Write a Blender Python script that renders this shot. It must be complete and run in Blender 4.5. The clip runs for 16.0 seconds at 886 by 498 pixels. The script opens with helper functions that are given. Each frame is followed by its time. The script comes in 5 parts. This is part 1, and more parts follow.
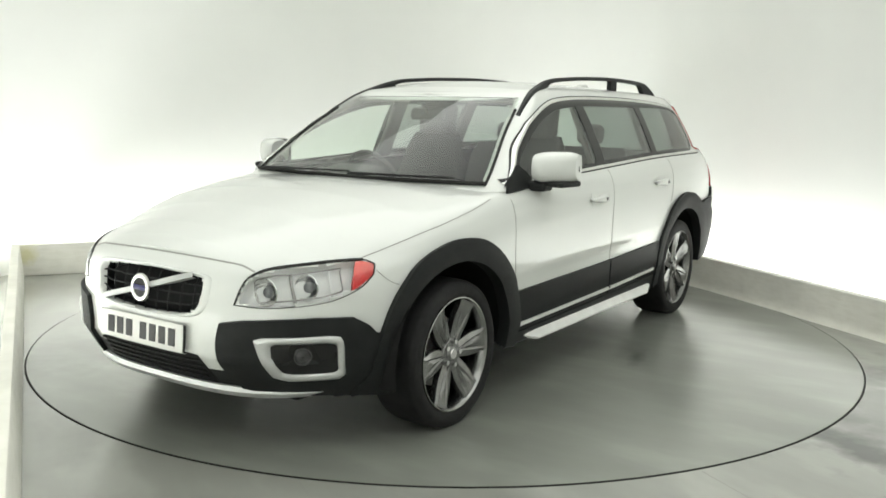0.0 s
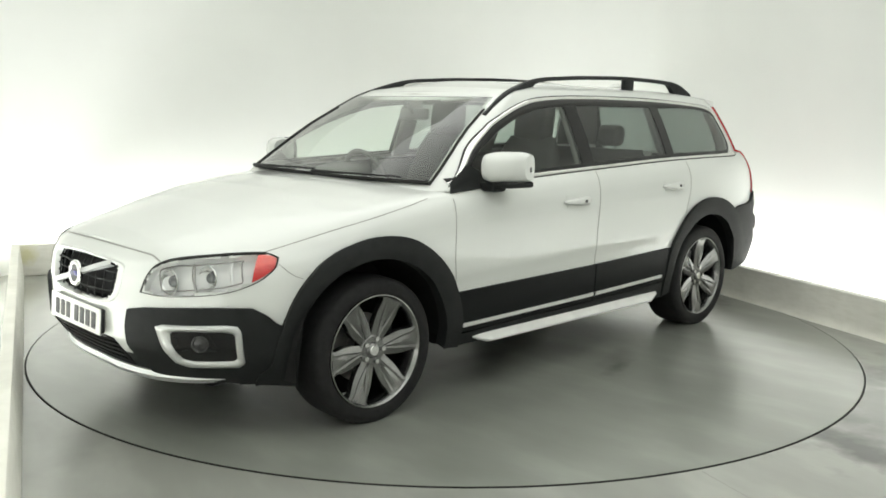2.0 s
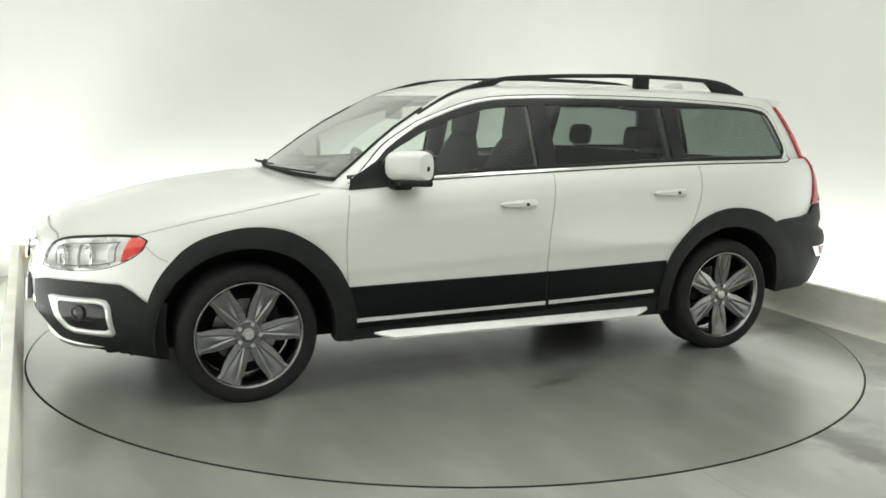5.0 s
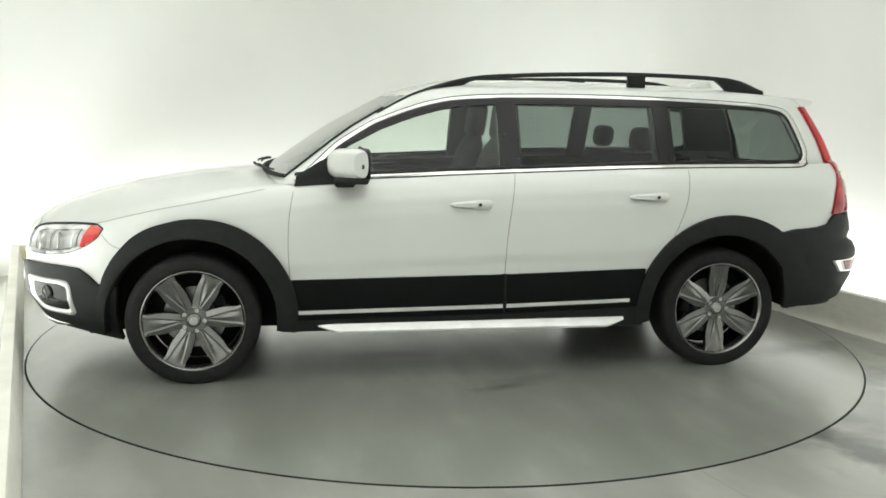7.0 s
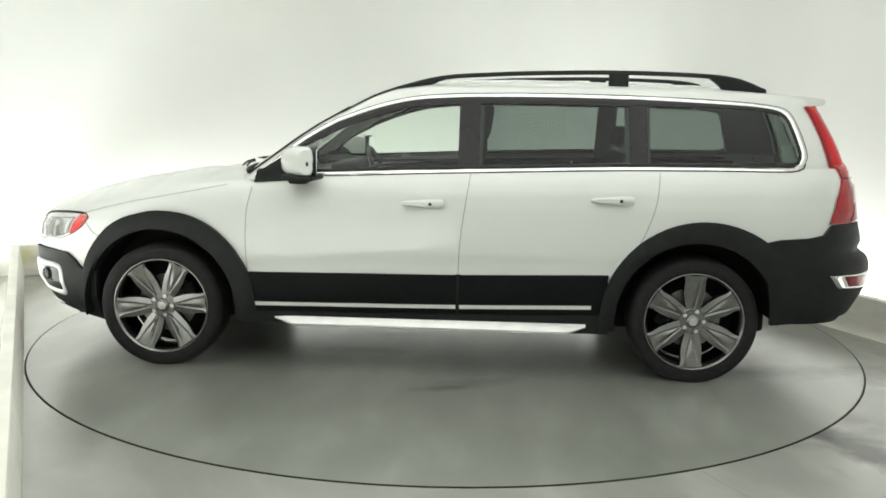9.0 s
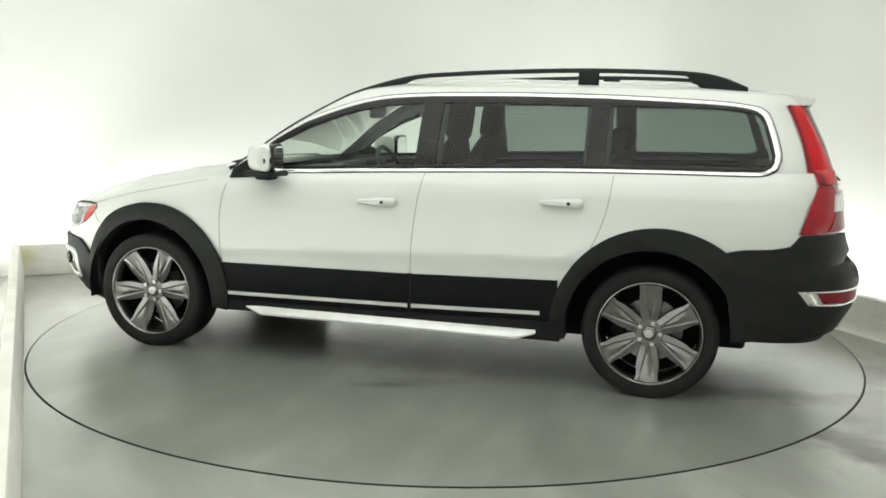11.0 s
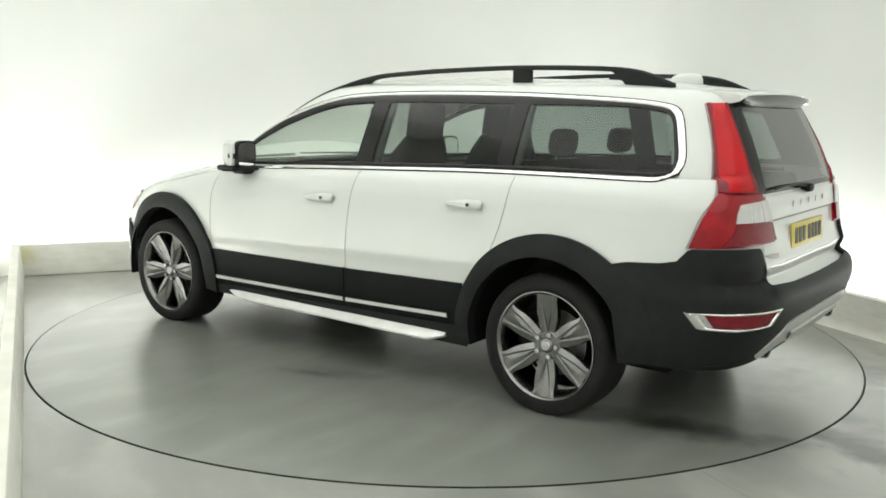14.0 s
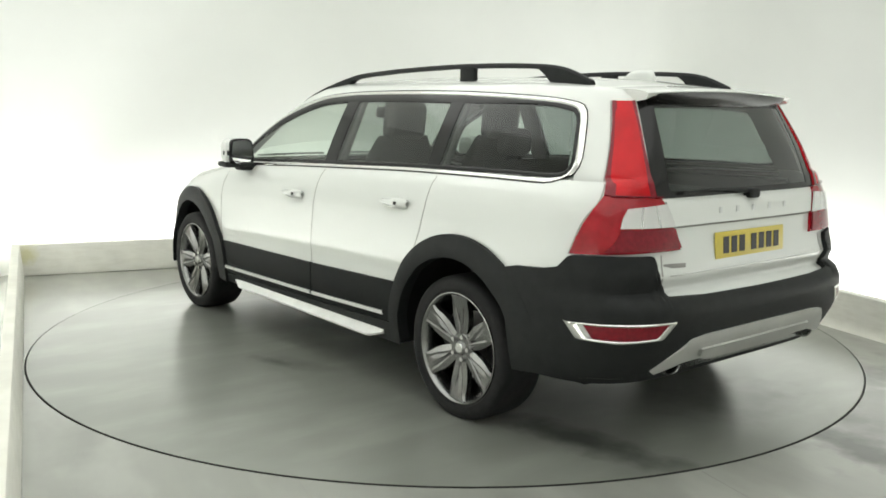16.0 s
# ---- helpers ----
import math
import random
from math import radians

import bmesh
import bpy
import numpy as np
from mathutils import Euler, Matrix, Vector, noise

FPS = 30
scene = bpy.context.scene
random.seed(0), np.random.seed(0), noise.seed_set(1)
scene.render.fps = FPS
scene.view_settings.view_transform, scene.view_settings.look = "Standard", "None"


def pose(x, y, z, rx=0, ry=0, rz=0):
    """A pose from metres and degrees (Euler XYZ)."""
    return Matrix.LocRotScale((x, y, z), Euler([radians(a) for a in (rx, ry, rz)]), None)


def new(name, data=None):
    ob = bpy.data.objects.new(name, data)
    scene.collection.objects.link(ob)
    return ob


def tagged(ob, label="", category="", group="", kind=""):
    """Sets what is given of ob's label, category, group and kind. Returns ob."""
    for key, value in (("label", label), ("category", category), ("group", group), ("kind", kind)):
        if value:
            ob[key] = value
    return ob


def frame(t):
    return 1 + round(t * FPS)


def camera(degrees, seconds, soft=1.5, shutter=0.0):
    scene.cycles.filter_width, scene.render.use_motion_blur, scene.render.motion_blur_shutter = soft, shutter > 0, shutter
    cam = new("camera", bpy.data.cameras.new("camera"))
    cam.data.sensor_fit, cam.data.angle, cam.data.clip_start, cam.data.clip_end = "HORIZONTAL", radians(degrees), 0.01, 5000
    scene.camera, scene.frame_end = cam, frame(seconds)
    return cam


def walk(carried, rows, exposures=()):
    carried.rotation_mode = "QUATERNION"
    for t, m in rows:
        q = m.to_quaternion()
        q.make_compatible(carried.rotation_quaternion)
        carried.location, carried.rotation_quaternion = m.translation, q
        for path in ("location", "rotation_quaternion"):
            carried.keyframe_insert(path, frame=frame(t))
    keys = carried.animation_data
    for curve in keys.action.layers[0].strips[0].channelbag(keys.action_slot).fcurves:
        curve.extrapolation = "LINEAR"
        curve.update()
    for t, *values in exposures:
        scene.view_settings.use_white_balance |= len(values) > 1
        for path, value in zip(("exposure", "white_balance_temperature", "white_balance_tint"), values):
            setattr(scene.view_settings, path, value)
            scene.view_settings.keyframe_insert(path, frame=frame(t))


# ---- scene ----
from mathutils.bvhtree import BVHTree

# ---------------------------------------------------------------- camera
cam = camera(53.14, 16.0, soft=1.7)
EYE_Z, EYE_D = 1.402, 5.595
_eye = Matrix.Translation((0, -EYE_D, EYE_Z)) @ pose(0, 0, 0, 0, 0, 0.232) @ pose(0, 0, 0, 90 - 9.066, 0, 0) @ pose(0, 0, 0, 0, 0, 1.002)
walk(cam, [(0.0, _eye), (16.0, _eye)], exposures=[(0.0, 0.0), (16.0, 0.0)])

# ---------------------------------------------------------------- world and light
world = bpy.data.worlds.new("world")
scene.world = world
world.use_nodes = True
world.node_tree.nodes["Background"].inputs[0].default_value = (0.9, 1.0, 0.92, 1)
world.node_tree.nodes["Background"].inputs[1].default_value = 0.02

ROOM = 24.2           # degrees by which the room is turned
LEFT, RIGHT, BACK, FRONT = -2.548, 2.515, 2.69, -6.6   # inner faces of the low kerb, in the room's own axes
KERB_H, KERB_T, TROUGH, CEIL = 0.25, 0.06, 0.42, 3.1
ROOM_M = pose(0, 0, 0, 0, 0, ROOM)


def area_lamp(name, m, sx, sy, watts, color):
    d = bpy.data.lights.new(name, "AREA")
    d.shape, d.size, d.size_y, d.energy, d.color = "RECTANGLE", sx, sy, watts, color
    ob = new(name, d)
    ob.matrix_world = m
    return ob


LAMP = (0.985, 1.0, 0.98)
# wide diffused light ceiling
area_lamp("light_ceiling", ROOM_M @ pose(-0.55, -2.6, CEIL - 0.06), 3.9, 7.2, 78, LAMP)
# lamps that lie in the trough behind the kerb and wash the wall
for (px, py, turn, length, watts) in ((0, BACK + 0.2, 0, 4.6, 11), (LEFT - 0.2, -1.6, 90, 8.0, 12.5), (RIGHT + 0.2, -1.6, 90, 8.0, 10)):
    area_lamp("trough_light", ROOM_M @ pose(px, py, 0.05, 180, 0, turn), length, 0.12, length * watts, LAMP)

# ---------------------------------------------------------------- materials


def material(name):
    m = bpy.data.materials.new(name)
    m.use_nodes = True
    return m, m.node_tree, m.node_tree.nodes["Principled BSDF"]


def noise_node(nt, scale, detail=4.0, coord="Object", stretch=(1, 1, 1)):
    tc, mp, n = nt.nodes.new("ShaderNodeTexCoord"), nt.nodes.new("ShaderNodeMapping"), nt.nodes.new("ShaderNodeTexNoise")
    mp.inputs["Scale"].default_value = stretch
    mp.inputs["Location"].default_value = (0.31, 0.73, 0.37)
    n.inputs["Scale"].default_value, n.inputs["Detail"].default_value = scale, detail
    nt.links.new(tc.outputs[coord], mp.inputs[0])
    nt.links.new(mp.outputs[0], n.inputs["Vector"])
    return n


def ramp(nt, source, stops):
    r = nt.nodes.new("ShaderNodeValToRGB")
    while len(r.color_ramp.elements) < len(stops):
        r.color_ramp.elements.new(0.5)
    for e, (pos, col) in zip(r.color_ramp.elements, stops):
        e.position, e.color = pos, (*col, 1) if len(col) == 3 else col
    nt.links.new(source, r.inputs[0])
    return r


def surface(name, color, rough=0.5, metal=0.0, vary=0.06, scale=6.0, bump=0.0, bump_scale=300.0, coat=0.0, rough_vary=0.0, spec=0.5):
    """A plain real surface: colour with faint variation, fine relief."""
    m, nt, b = material(name)
    n = noise_node(nt, scale)
    lo, hi = [c * (1 - vary) for c in color], [min(1, c * (1 + vary)) for c in color]
    nt.links.new(ramp(nt, n.outputs["Fac"], ((0.3, lo), (0.7, hi))).outputs[0], b.inputs["Base Color"])
    b.inputs["Roughness"].default_value, b.inputs["Metallic"].default_value = rough, metal
    b.inputs["Specular IOR Level"].default_value = spec
    b.inputs["Coat Weight"].default_value, b.inputs["Coat Roughness"].default_value = coat, 0.03
    if rough_vary:
        n3 = noise_node(nt, scale * 2.3)
        nt.links.new(ramp(nt, n3.outputs["Fac"], ((0.3, (rough - rough_vary,) * 3), (0.7, (rough + rough_vary,) * 3))).outputs[0], b.inputs["Roughness"])
    if bump:
        n2, bp = noise_node(nt, bump_scale, 2.0), nt.nodes.new("ShaderNodeBump")
        bp.inputs["Strength"].default_value, bp.inputs["Distance"].default_value = bump, 0.002
        nt.links.new(n2.outputs["Fac"], bp.inputs["Height"])
        nt.links.new(bp.outputs[0], b.inputs["Normal"])
    return m


def pane_material(name, tint, power=3.2, gain=0.85, least=0.04):
    """Thin glass: tinted see-through with a clear reflection that grows towards grazing angles, the same from both sides."""
    m, nt, b = material(name)
    nt.nodes.remove(b)
    t, g, mix, lw = (nt.nodes.new(k) for k in ("ShaderNodeBsdfTransparent", "ShaderNodeBsdfGlossy", "ShaderNodeMixShader", "ShaderNodeLayerWeight"))
    p, k = nt.nodes.new("ShaderNodeMath"), nt.nodes.new("ShaderNodeMath")
    p.operation, p.inputs[1].default_value = "POWER", power
    k.operation, k.inputs[1].default_value, k.inputs[2].default_value = "MULTIPLY_ADD", gain, least
    k.use_clamp = True
    lw.inputs["Blend"].default_value = 0.5
    t.inputs[0].default_value = (*tint, 1)
    g.inputs["Roughness"].default_value = 0.02
    nt.links.new(lw.outputs["Facing"], p.inputs[0])
    nt.links.new(p.outputs[0], k.inputs[0])
    nt.links.new(k.outputs[0], mix.inputs[0])
    nt.links.new(t.outputs[0], mix.inputs[1])
    nt.links.new(g.outputs[0], mix.inputs[2])
    nt.links.new(mix.outputs[0], nt.nodes["Material Output"].inputs[0])
    return m


def floor_material(name, base, stains):
    """Grey painted concrete: cloudy worn patches, fine scuffs, a soft gloss; stains, and dimmer light painted as one:
    (x, y, half length, half width, turn, strength).
    """
    m, nt, b = material(name)
    n1, n3 = noise_node(nt, 0.8, 3.0), noise_node(nt, 1.7, 3.0, stretch=(2.5, 1, 1))
    r1 = ramp(nt, n1.outputs["Fac"], ((0.32, [c * 0.90 for c in base]), (0.68, [c * 1.09 for c in base])))
    r4 = ramp(nt, n3.outputs["Fac"], ((0.34, (0.90,) * 3), (0.52, (1.0,) * 3), (0.70, (1.20,) * 3)))

    def times(a, c):
        mul = nt.nodes.new("ShaderNodeMixRGB")
        mul.blend_type, mul.inputs[0].default_value = "MULTIPLY", 1.0
        nt.links.new(a, mul.inputs[1])
        nt.links.new(c, mul.inputs[2])
        return mul.outputs[0]

    col = times(r1.outputs[0], r4.outputs[0])
    for sx, sy, la, lb, turn, strength in stains:
        tc, mp, ln, ad = (nt.nodes.new(k) for k in ("ShaderNodeTexCoord", "ShaderNodeMapping", "ShaderNodeVectorMath", "ShaderNodeMath"))
        mp.vector_type = "TEXTURE"
        mp.inputs["Location"].default_value, mp.inputs["Rotation"].default_value, mp.inputs["Scale"].default_value = (sx, sy, 0), (0, 0, radians(turn)), (la, lb, 1)
        ln.operation = "LENGTH"
        nt.links.new(tc.outputs["Object"], mp.inputs[0])
        nt.links.new(mp.outputs[0], ln.inputs[0])
        n4 = noise_node(nt, 7.0, 6.0)
        ad.operation, ad.inputs[1].default_value = "MULTIPLY_ADD", 1.3
        nt.links.new(n4.outputs["Fac"], ad.inputs[0])
        nt.links.new(ln.outputs["Value"], ad.inputs[2])
        rs = ramp(nt, ad.outputs[0], ((0.55, (1 - strength,) * 3), (1.0, (1, 1, 1))))
        half = nt.nodes.new("ShaderNodeMath")
        half.operation, half.inputs[1].default_value = "MULTIPLY", 0.62
        nt.links.new(ad.outputs[0], half.inputs[0])
        nt.links.new(half.outputs[0], rs.inputs[0])
        col = times(col, rs.outputs[0])
    nt.links.new(col, b.inputs["Base Color"])
    b.inputs["Coat Weight"].default_value, b.inputs["Coat Roughness"].default_value = 0.78, 0.22
    b.inputs["Roughness"].default_value = 0.32
    return m


def kerb_material(name, base, stain, at, size):
    """Pale scuffed paint with one yellowed stain of uneven outline."""
    m, nt, b = material(name)
    broad, streak, edge = noise_node(nt, 3.0), noise_node(nt, 9.0, 5.0, stretch=(1, 1, 4)), noise_node(nt, 28.0, 5.0)
    r1 = ramp(nt, broad.outputs["Fac"], ((0.3, [c * 0.90 for c in base]), (0.7, [c * 1.08 for c in base])))
    r2 = ramp(nt, streak.outputs["Fac"], ((0.30, (0.93, 0.925, 0.91)), (0.55, (1.0, 1.0, 1.0))))
    mul, mix = nt.nodes.new("ShaderNodeMixRGB"), nt.nodes.new("ShaderNodeMixRGB")
    mul.blend_type, mul.inputs[0].default_value = "MULTIPLY", 1.0
    nt.links.new(r1.outputs[0], mul.inputs[1])
    nt.links.new(r2.outputs[0], mul.inputs[2])
    tc, mp, ln, ad = (nt.nodes.new(k) for k in ("ShaderNodeTexCoord", "ShaderNodeMapping", "ShaderNodeVectorMath", "ShaderNodeMath"))
    mp.vector_type, ln.operation, ad.operation = "TEXTURE", "LENGTH", "ADD"
    mp.inputs["Location"].default_value, mp.inputs["Scale"].default_value = at, size
    nt.links.new(tc.outputs["Object"], mp.inputs[0])
    nt.links.new(mp.outputs[0], ln.inputs[0])
    nt.links.new(ln.outputs["Value"], ad.inputs[0])
    nt.links.new(edge.outputs["Fac"], ad.inputs[1])
    half = nt.nodes.new("ShaderNodeMath")
    half.operation, half.inputs[1].default_value = "MULTIPLY", 0.5
    nt.links.new(ad.outputs[0], half.inputs[0])
    nt.links.new(ramp(nt, half.outputs[0], ((0.42, (0.75,) * 3), (0.80, (0, 0, 0)))).outputs[0], mix.inputs[0])
    nt.links.new(mul.outputs[0], mix.inputs[1])
    mix.inputs[2].default_value = (*stain, 1)
    nt.links.new(mix.outputs[0], b.inputs["Base Color"])
    b.inputs["Roughness"].default_value = 0.6
    return m


# third floor entry: brownish dirt plus the dimmer right-hand light, painted darker
STAINS_SHADE_FLOOR = ((0.80, -2.62, 0.55, 0.17, -85, 0.85), (2.36, -0.7, 1.1, 0.13, 90, 0.35), (1.5, -2.3, 1.7, 1.0, -55, 0.6), (1.77, -1.78, 0.6, 0.22, -60, 0.35), (1.05, -2.2, 0.4, 0.06, -60, 0.25), (-2.2, -1.2, 0.5, 0.12, 75, 0.15))
STAINS_TABLE = ((-1.9, 0.785, 0.75, 0.15, 7.5, 0.8), (-0.09, 1.275, 0.2, 0.06, 13, 0.5), (-0.2, 1.2, 0.34, 0.11, 25, 0.3), (1.75, -1.25, 0.5, 0.45, 0, 0.28), (-1.95, -0.25, 0.35, 0.5, 0, 0.42), (0.46, 0.64, 0.4, 0.10, 0, 0.35), (-1.5, 0.3, 0.5, 0.3, 30, 0.15), (1.5, 0.9, 0.4, 0.25, 70, 0.12))
M_WALL = surface("white_wall_paint", (0.80, 0.81, 0.78), 0.85, vary=0.02, scale=1.2, bump=0.1, bump_scale=60)
M_FLOOR = floor_material("grey_floor_paint", (0.302, 0.308, 0.277), STAINS_SHADE_FLOOR)
M_TABLE = floor_material("grey_turntable_paint", (0.224, 0.234, 0.207), STAINS_TABLE)
M_KERB = kerb_material("pale_kerb_paint", (0.77, 0.76, 0.69), (0.60, 0.57, 0.30), (LEFT + 0.05, BACK, 0.175), (0.09, 0.05, 0.10))
M_SEAM = surface("shadowed_panel_gap", (0.30, 0.30, 0.28), 0.8)
M_GAP = surface("dark_gap", (0.015, 0.015, 0.013), 0.9)
M_PAINT = surface("white_car_paint", (0.665, 0.682, 0.65), 0.30, vary=0.01, scale=2.0, coat=0.9)
M_PLASTIC = surface("grained_black_plastic", (0.0125, 0.0138, 0.0135), 0.55, vary=0.2, scale=20, bump=0.25, bump_scale=900, spec=0.22)
M_GLOSSBLACK = surface("gloss_black", (0.010, 0.010, 0.010), 0.15, spec=0.35)
M_RUBBER = surface("tyre_rubber", (0.013, 0.013, 0.013), 0.7, vary=0.25, scale=30, bump=0.2, bump_scale=400, spec=0.25)
M_ALLOY = surface("grey_alloy", (0.21, 0.21, 0.207), 0.25, metal=0.97, vary=0.10, scale=15)
M_CHROME = surface("chrome", (0.80, 0.80, 0.78), 0.08, metal=1.0, vary=0.02)
M_SILVER = surface("silver_paint", (0.55, 0.56, 0.55), 0.35, metal=0.55, vary=0.04)
M_DARK = surface("dark_underbody", (0.010, 0.010, 0.010), 0.8, vary=0.3, scale=12, spec=0.2)
M_CLOTH = surface("dark_grey_upholstery", (0.055, 0.055, 0.052), 0.8, vary=0.15, scale=40, bump=0.4, bump_scale=500)
M_TRIM = surface("charcoal_interior_trim", (0.05, 0.05, 0.048), 0.6, vary=0.1, scale=20, bump=0.2, bump_scale=500)
M_LINER = surface("grey_headliner", (0.42, 0.42, 0.39), 0.9, vary=0.05, scale=20)
M_GLASS = pane_material("clear_green_glass", (0.86, 0.92, 0.87))
M_TINT = pane_material("tinted_glass", (0.40, 0.45, 0.425), 2.8, 0.85, 0.03)
M_SCREEN = pane_material("windscreen_glass", (0.88, 0.94, 0.89), 3.4, 1.5, 0.025)
M_LENS = pane_material("clear_lamp_lens", (0.96, 0.97, 0.965), 3.2, 0.7, 0.03)

# ---------------------------------------------------------------- mesh helpers


def link_mesh(name, verts, faces, mat, parent=None, smooth=True, label=""):
    me = bpy.data.meshes.new(name)
    me.from_pydata([tuple(v) for v in verts], [], faces)
    me.validate()
    me.update()
    me.materials.append(mat)
    if smooth:
        me.polygons.foreach_set("use_smooth", [True] * len(me.polygons))
    ob = new(name, me)
    if parent:
        ob.parent = parent
    if label:
        ob["label"] = label
    return ob


def part(name, bm, mat, parent, label="", smooth=True, angle=0.6):
    """One bmesh as one mesh object under a thing or a part."""
    bmesh.ops.recalc_face_normals(bm, faces=bm.faces)
    me = bpy.data.meshes.new(name)
    bm.to_mesh(me)
    bm.free()
    me.materials.append(mat)
    if smooth:
        me.polygons.foreach_set("use_smooth", [True] * len(me.polygons))
        me.set_sharp_from_angle(angle=angle)
    ob = new(name, me)
    if parent:
        ob.parent = parent
    if label:
        ob["label"] = label
    return ob


def box_bm(sx, sy, sz, m=Matrix(), bevel=0.0, segments=2):
    bm = bmesh.new()
    bmesh.ops.create_cube(bm, size=1.0, matrix=m @ Matrix.Diagonal((sx, sy, sz, 1)))
    if bevel:
        bmesh.ops.bevel(bm, geom=bm.edges[:], offset=bevel, segments=segments, affect="EDGES", profile=0.5)
    return bm


def grid_bm(rows, close_u=False, close_v=False):
    """A bmesh from rows of points."""
    bm = bmesh.new()
    vs = [[bm.verts.new(p) for p in row] for row in rows]
    nu, nv = len(vs), len(vs[0])
    for i in range(nu if close_u else nu - 1):
        for j in range(nv if close_v else nv - 1):
            q = [vs[i][j], vs[(i + 1) % nu][j], vs[(i + 1) % nu][(j + 1) % nv], vs[i][(j + 1) % nv]]
            try:
                bm.faces.new(q)
            except ValueError:
                pass
    bmesh.ops.remove_doubles(bm, verts=bm.verts, dist=1e-5)
    return bm


def revolve(profile, n=64, axis="y"):
    """Rows for a body of revolution about the y axis: profile of (y, r)."""
    return [[(r * math.cos(2 * math.pi * k / n), y, r * math.sin(2 * math.pi * k / n)) for k in range(n)] for y, r in profile]


def tube_bm(path, radius, n=10, flat=1.0):
    pts = [Vector(p) for p in path]
    rows = []
    for i, p in enumerate(pts):
        d = (pts[min(i + 1, len(pts) - 1)] - pts[max(i - 1, 0)]).normalized()
        a = d.cross(Vector((0, 0, 1)))
        a = a.normalized() if a.length > 1e-4 else Vector((0, 1, 0))
        b = a.cross(d).normalized()
        rr = radius[i] if isinstance(radius, (list, tuple)) else radius
        rows.append([p + a * math.cos(2 * math.pi * k / n) * rr * flat + b * math.sin(2 * math.pi * k / n) * rr for k in range(n)])
    bm = grid_bm(rows, close_v=True)
    for row in (rows[0], rows[-1]):
        near = [min(bm.verts, key=lambda v, q=q: (v.co - q).length) for q in row]
        try:
            bm.faces.new(near)
        except ValueError:
            pass
    return bm


def lerp(x, xs, ys):
    return float(np.interp(x, xs, ys))


def resample(pts, n):
    p = np.array(pts, float)
    d = np.concatenate([[0], np.cumsum(np.linalg.norm(np.diff(p, axis=0), axis=1))])
    s = np.linspace(0, d[-1], n)
    return np.stack([np.interp(s, d, p[:, k]) for k in range(p.shape[1])], 1)


def smooth_line(pts, n):
    """Catmull-Rom through the points, then even spacing."""
    p = [np.array(q, float) for q in pts]
    p = [2 * p[0] - p[1]] + p + [2 * p[-1] - p[-2]]
    out = []
    for i in range(1, len(p) - 2):
        for t in np.linspace(0, 1, 12, endpoint=False):
            a, b, c, d = p[i - 1:i + 3]
            out.append(0.5 * (2 * b + (c - a) * t + (2 * a - 5 * b + 4 * c - d) * t * t + (3 * b - a - 3 * c + d) * t ** 3))
    out.append(p[-2])
    return resample(out, n)

# ---------------------------------------------------------------- the room


